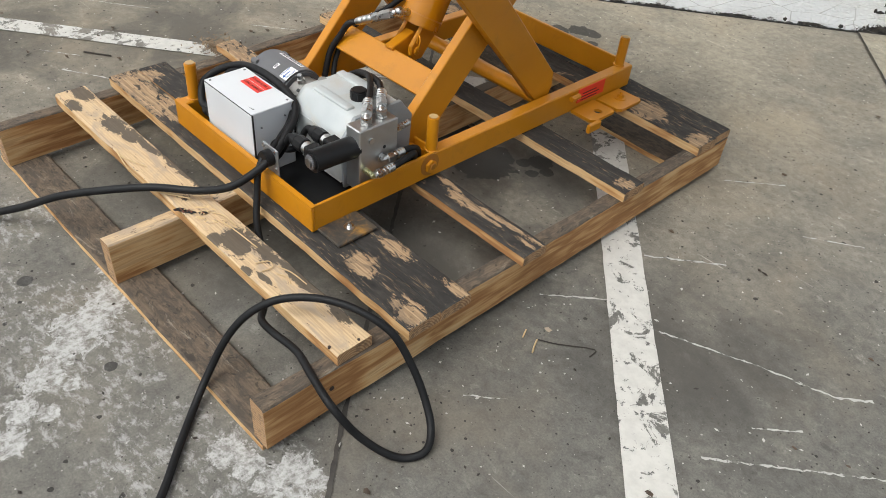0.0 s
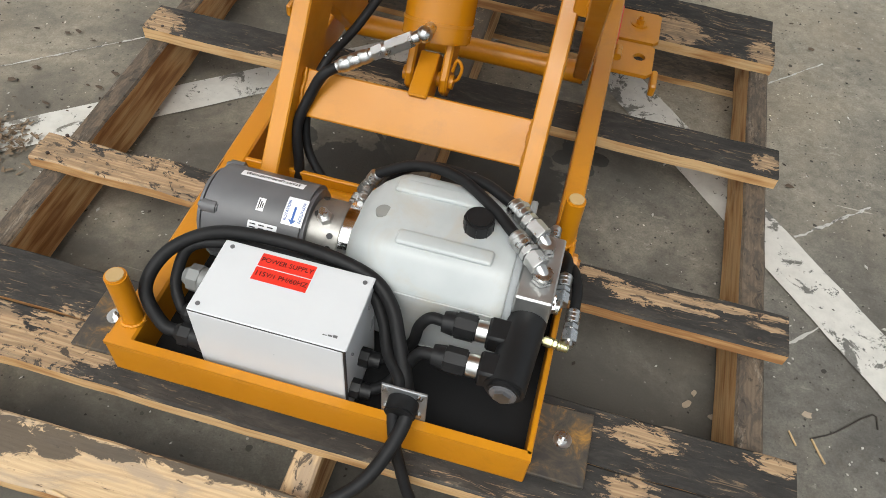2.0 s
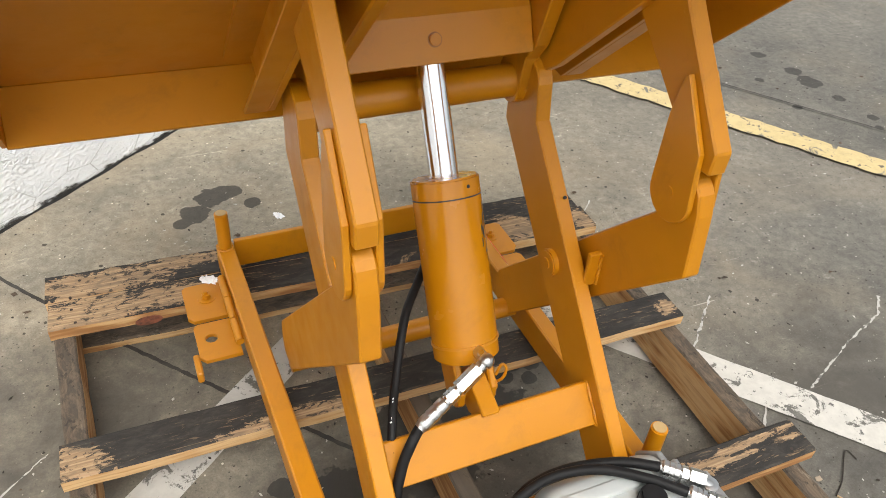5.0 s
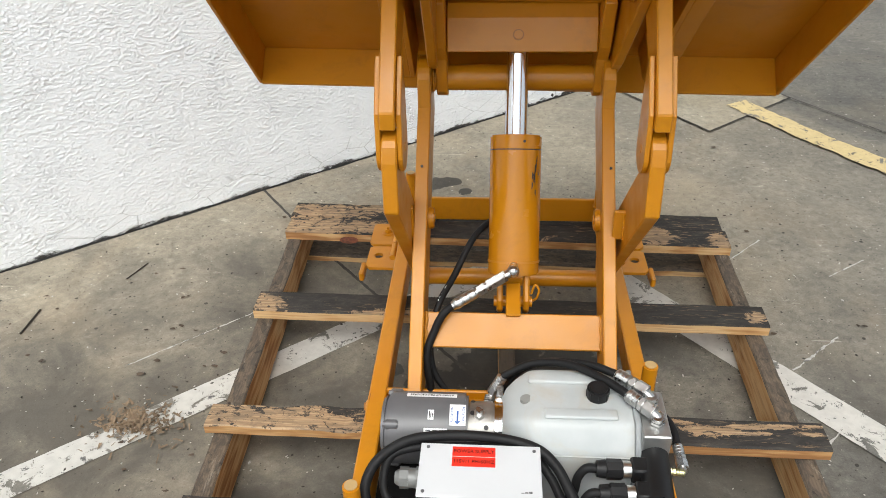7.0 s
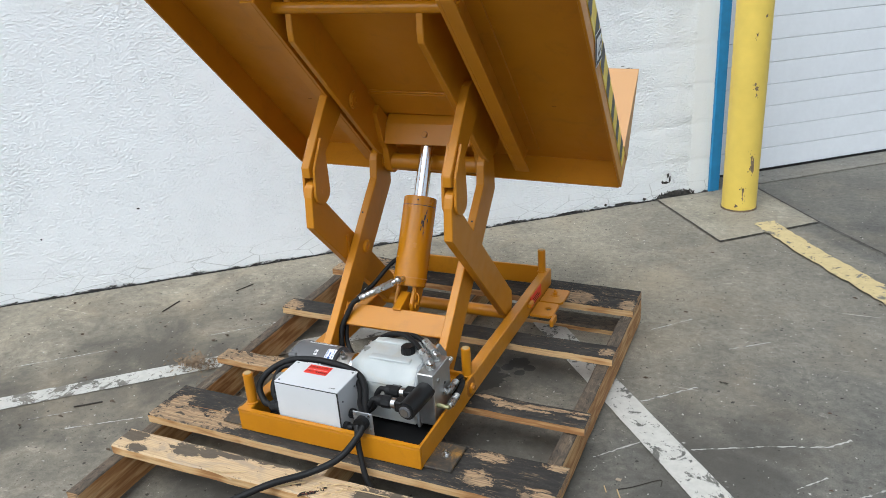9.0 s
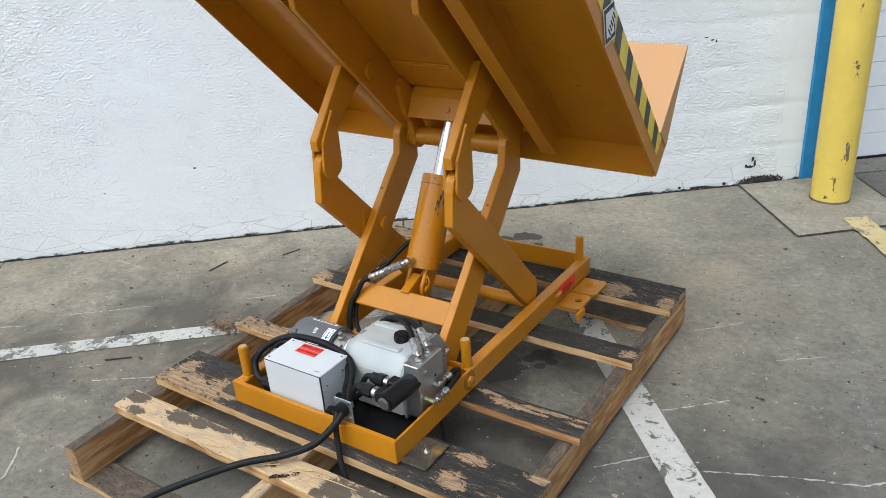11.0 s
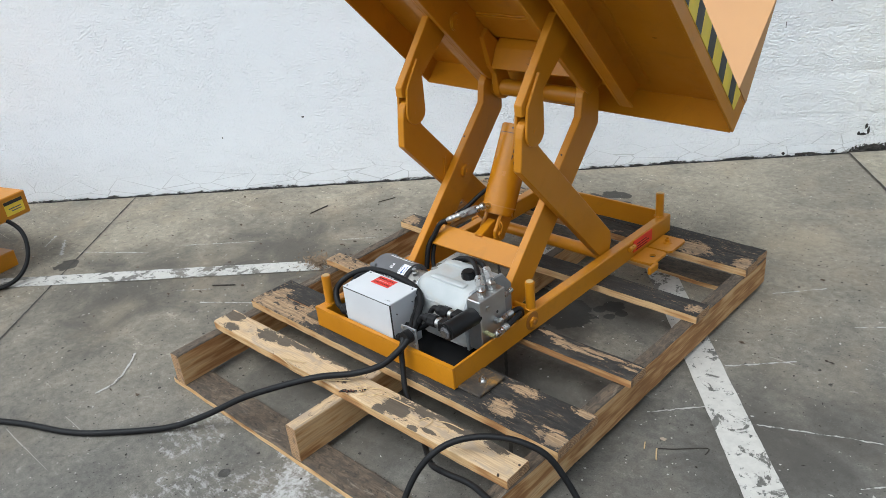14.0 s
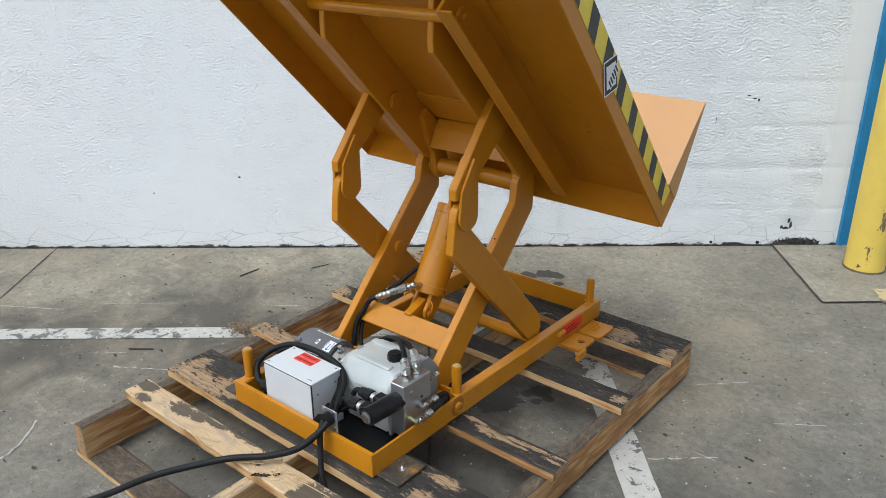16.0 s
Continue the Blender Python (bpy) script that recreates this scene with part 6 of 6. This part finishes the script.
# cables: two loops round the box, then the power cord and the control cord
CORD = 0.0086
loop = [(EX0 - 0.035, 0.036, 0.222), (-0.172, 0.038, 0.228), (-0.200, 0.062, 0.258), (-0.188, 0.104, 0.284), (-0.140, 0.134, 0.305), (-0.070, 0.141, 0.315), (0.010, 0.139, 0.314), (0.070, 0.130, 0.304),
        (0.102, 0.108, 0.290), (0.122, 0.074, 0.274), (0.142, 0.036, 0.258), (0.155, 0.002, 0.249)]
main = loop + [(0.146, -0.036, 0.224), (0.120, -0.078, 0.196), (0.064, -0.122, 0.175), (-0.008, -0.182, 0.169), (-0.083, -0.252, 0.150), (-0.170, -0.322, 0.115), (-0.268, -0.390, 0.055), (-0.362, -0.458, 0.014), (-0.475, -0.562, 0.0105), (-0.586, -0.643, 0.0105), (-0.809, -0.748, 0.0105), (-1.15, -0.98, 0.0105), (-1.5, -1.35, 0.0105)]
tagged(part("power_cable", hose_bm(main, CORD), RUBBER, smooth=60), "thick black rubber power cord lying over the pallet", "cable")
loop2 = [(EX0 - 0.035, 0.060, 0.232), (-0.160, 0.066, 0.234), (-0.174, 0.088, 0.252), (-0.165, 0.118, 0.285), (-0.125, 0.132, 0.294), (-0.060, 0.134, 0.298), (0.02, 0.134, 0.296), (0.068, 0.124, 0.288),
         (0.095, 0.096, 0.274), (0.112, 0.062, 0.262), (0.136, 0.030, 0.262), (0.138, 0.002, 0.249)]
second = loop2 + [(0.146, -0.020, 0.222), (0.158, -0.034, 0.180), (0.182, -0.055, 0.130), (0.230, -0.075, 0.075), (0.290, -0.11, 0.05), (0.350, -0.155, 0.068), (0.402, -0.192, 0.100), (0.450, -0.200, 0.112), (0.521, -0.197, 0.118), (0.590, -0.214, 0.126), (0.662, -0.225, 0.118),
                  (0.705, -0.198, 0.055), (0.752, -0.156, 0.0105), (0.776, -0.112, 0.0105), (0.752, -0.075, 0.025), (0.707, -0.058, 0.07), (0.668, -0.060, 0.125), (0.636, -0.070, 0.168), (0.598, -0.088, 0.192), (0.550, -0.112, 0.203), (0.500, -0.146, 0.203), (0.458, -0.188, 0.192), (0.428, -0.230, 0.162), (0.408, -0.268, 0.11),
                  (0.405, -0.312, 0.045), (0.436, -0.367, 0.0105), (0.498, -0.433, 0.0105), (0.558, -0.495, 0.0105), (0.66, -0.62, 0.0105), (0.9, -0.85, 0.0105)]
tagged(part("control_cable", hose_bm(second, 0.0073), RUBBER, smooth=60), "black rubber cord looped over the pallet edge", "cable")
for y, pts in ((0.148, [(0.168, 0.108, 0.287), (0.150, 0.108, 0.286), (0.138, 0.104, 0.268), (0.132, 0.098, 0.238), (0.112, 0.085, 0.222), (0.095, 0.070, 0.222)]), (0.098, [(0.168, 0.060, 0.287), (0.152, 0.060, 0.284), (0.138, 0.056, 0.258), (0.118, 0.045, 0.220), (0.095, 0.036, 0.205)])):
    tagged(part("valve_cable", hose_bm(pts, 0.0072), RUBBER, smooth=60), "short black cable from box to valve plug", "cable")

# ---------- litter on the ground ----------
def stick(points, r, mat, label, cat="twig"):
    tagged(part("twig" if cat == "twig" else "splinter", hose_bm(points, r, 7, 3), mat, smooth=60), label, cat)


stick([(0.722, 0.258, 0.003), (0.760, 0.280, 0.004), (0.820, 0.330, 0.003), (0.826, 0.306, 0.003)], 0.0013, TWIG, "thin dark bent twig on the concrete")
stick([(0.742, 0.222, 0.003), (0.733, 0.238, 0.004), (0.724, 0.258, 0.003)], 0.0018, STRAW, "pale wood splinter on the concrete", "splinter")
stick([(0.700, 0.24, 0.003), (0.690, 0.262, 0.003)], 0.0016, STRAW, "pale wood splinter on the concrete", "splinter")
stick([(-1.228, 0.728, 0.004), (-1.228, 0.829, 0.004)], 0.0026, TWIG, "dark stick on the concrete")
stick([(-1.011, 0.085, 0.004), (-0.94, 0.139, 0.004)], 0.0026, TWIG, "dark stick on the concrete")
stick([(-1.05, 0.98, 0.004), (-1.02, 1.06, 0.004)], 0.002, TWIG, "dark stick on the concrete")
stick([(-0.02, -0.18, 0.153), (0.06, -0.135, 0.158)], 0.0016, STRAW, "pale wood splinter on the board", "splinter")
def scrap(at, size, label, seed):
    rng = random.Random(seed)
    bm = bmesh.new()
    n = 6
    g = [[bm.verts.new((size * (i / n - 0.5) * (1 + 0.3 * rng.random()), size * 1.5 * (j / n - 0.5) * (1 + 0.3 * rng.random()), size * 0.5 * abs(noise.noise(Vector((i * 0.6, j * 0.6, seed)))))) for j in range(n + 1)] for i in range(n + 1)]
    for i in range(n):
        for j in range(n):
            if (i, j) not in ((0, 0), (n - 1, n - 1), (0, n - 1)):
                bm.faces.new((g[i][j], g[i + 1][j], g[i + 1][j + 1], g[i][j + 1]))
    o = tagged(part("paper_scrap", bm, PAPER), label, "paper")
    o.matrix_world = Matrix.Translation(at) @ pose(0, 0, 0, 6, 0, 30 * seed)


scrap((-0.053, 1.446, 0.002), 0.017, "small torn white paper scrap on the concrete", 1)
scrap((-0.279, 1.052, 0.168), 0.019, "crumpled white paper scrap on the hinged plate bolt", 2)
bm = bmesh.new()
rng = random.Random(11)
for k in range(480):
    r = abs(rng.gauss(0, 0.048))
    a = rng.uniform(0, 6.28)
    c = Vector((-0.795 + 1.25 * r * math.cos(a), 0.43 + 0.8 * r * math.sin(a), 0.003 + rng.uniform(0, 0.018) * max(0, 1 - r / 0.12)))
    d = Vector((rng.gauss(0, 1), rng.gauss(0, 1), rng.gauss(0, 0.35))).normalized() * rng.uniform(0.002, 0.010)
    w = Vector((-d.y, d.x, 0)).normalized() * rng.uniform(0.001, 0.004)
    lift_z = Vector((0, 0, max(0.0, -min((c + d).z, (c - d).z)) + 0.0025))
    bm.faces.new([bm.verts.new(p + lift_z) for p in (c - d - w, c - d + w, c + d + w * 0.6, c + d - w * 0.6)])
tagged(part("leaf_litter", bm, DEBRIS), "heap of dry leaf crumbs on the painted line", "litter", kind="stuff")
# crumbs of dry leaf blown over the yard, thickest beside the pallet
bm = bmesh.new()
rng = random.Random(23)
for k in range(230):
    p = Vector((rng.gauss(-0.95, 0.55), rng.gauss(0.45, 0.5), 0.004)) if k % 4 else Vector((rng.uniform(0.7, 2.3), rng.uniform(-0.4, 1.9), 0.004))
    if (p - FOOT).dot(AWAY) < 0.06 or (-0.62 < p.x < 0.66 and -0.35 < p.y < 1.22):
        continue
    r, q = rng.choice((0.003, 0.004, 0.006, 0.009)), rng.uniform(0, 6.28)
    ring = [bm.verts.new(p + Vector((math.cos(q + i * 1.05) * r * rng.uniform(0.5, 1.5), math.sin(q + i * 1.05) * r * rng.uniform(0.3, 0.8), rng.uniform(0, 0.5) * r))) for i in range(6)]
    top = bm.verts.new(p + Vector((0, 0, r * 0.45)))
    for i in range(6):
        bm.faces.new((ring[i], ring[(i + 1) % 6], top))
tagged(part("leaf_crumbs", bm, plain("brown_leaf", (0.075, 0.052, 0.035), 0.9, 0.0, 0.5, 40)), "dark crumbs of dry leaf scattered on the concrete", "litter", kind="stuff")
# grit: many tiny uneven pebbles, chips and dark crumbs
verts, faces, kinds = [], [], []
for k in range(6500):
    if k % 2:
        p = Vector((rng.uniform(-2.4, 2.4), rng.uniform(-1.0, 2.2), 0))
        if (p - FOOT).dot(AWAY) < 0.03:
            continue
    else:
        p = wall_at(rng.uniform(-4.5, 3.0), rng.uniform(0.05, 4.2))
    r = rng.choice((0.0011, 0.0014, 0.0018, 0.0022, 0.0032))
    q, n = rng.uniform(0, 6.28), len(verts)
    ex, ey = Vector((math.cos(q), math.sin(q), 0)) * r * rng.uniform(0.8, 2.0), Vector((-math.sin(q), math.cos(q), 0)) * r * rng.uniform(0.6, 1.1)
    verts += [p + ex, p + ey, p - ex, p - ey, p + Vector((rng.uniform(-0.4, 0.4) * r, 0, r * rng.uniform(0.3, 0.8)))]
    for i in range(4):
        faces.append((n + i, n + (i + 1) % 4, n + 4))
        kinds.append(0 if k % 5 < 3 else 1)
me = bpy.data.meshes.new("grit")
me.from_pydata([(v.x, v.y, v.z + 0.003) for v in verts], [], faces)
for mt in (TWIG, plain("pale_grit", (0.42, 0.40, 0.36), 0.9)):
    me.materials.append(mt)
for f, kind in zip(me.polygons, kinds):
    f.material_index = kind
tagged(new("grit", me), "scattered grit, chips and dark crumbs on the concrete", "grit", kind="stuff")
# pale wood chips lying between the boards
for x, y, sx, sy, a in ((0.505, 0.205, 0.030, 0.012, 20), (0.535, 0.262, 0.010, 0.006, 50), (0.575, 0.252, 0.009, 0.005, 10), (0.72, 0.30, 0.009, 0.006, 0), (0.545, 0.285, 0.007, 0.004, 80)):
    rng = random.Random(x)
    bm = bmesh.new()
    ring = [Vector((sx * rng.uniform(0.6, 1.1) * math.cos(i * 0.7), sy * rng.uniform(0.6, 1.2) * math.sin(i * 0.7), 0.0015)) for i in range(9)]
    low = [bm.verts.new(p - Vector((0, 0, 0.0015))) for p in ring]
    top = [bm.verts.new(p) for p in ring]
    bm.faces.new(top)
    for i in range(9):
        bm.faces.new((low[i], low[(i + 1) % 9], top[(i + 1) % 9], top[i]))
    o = tagged(part("wood_chip", bm, CHIP), "thin pale chip of wood on the concrete", "wood chip", "wood chips on the concrete")
    o.matrix_world = pose(x, y, 0.0005, 0, 0, a)
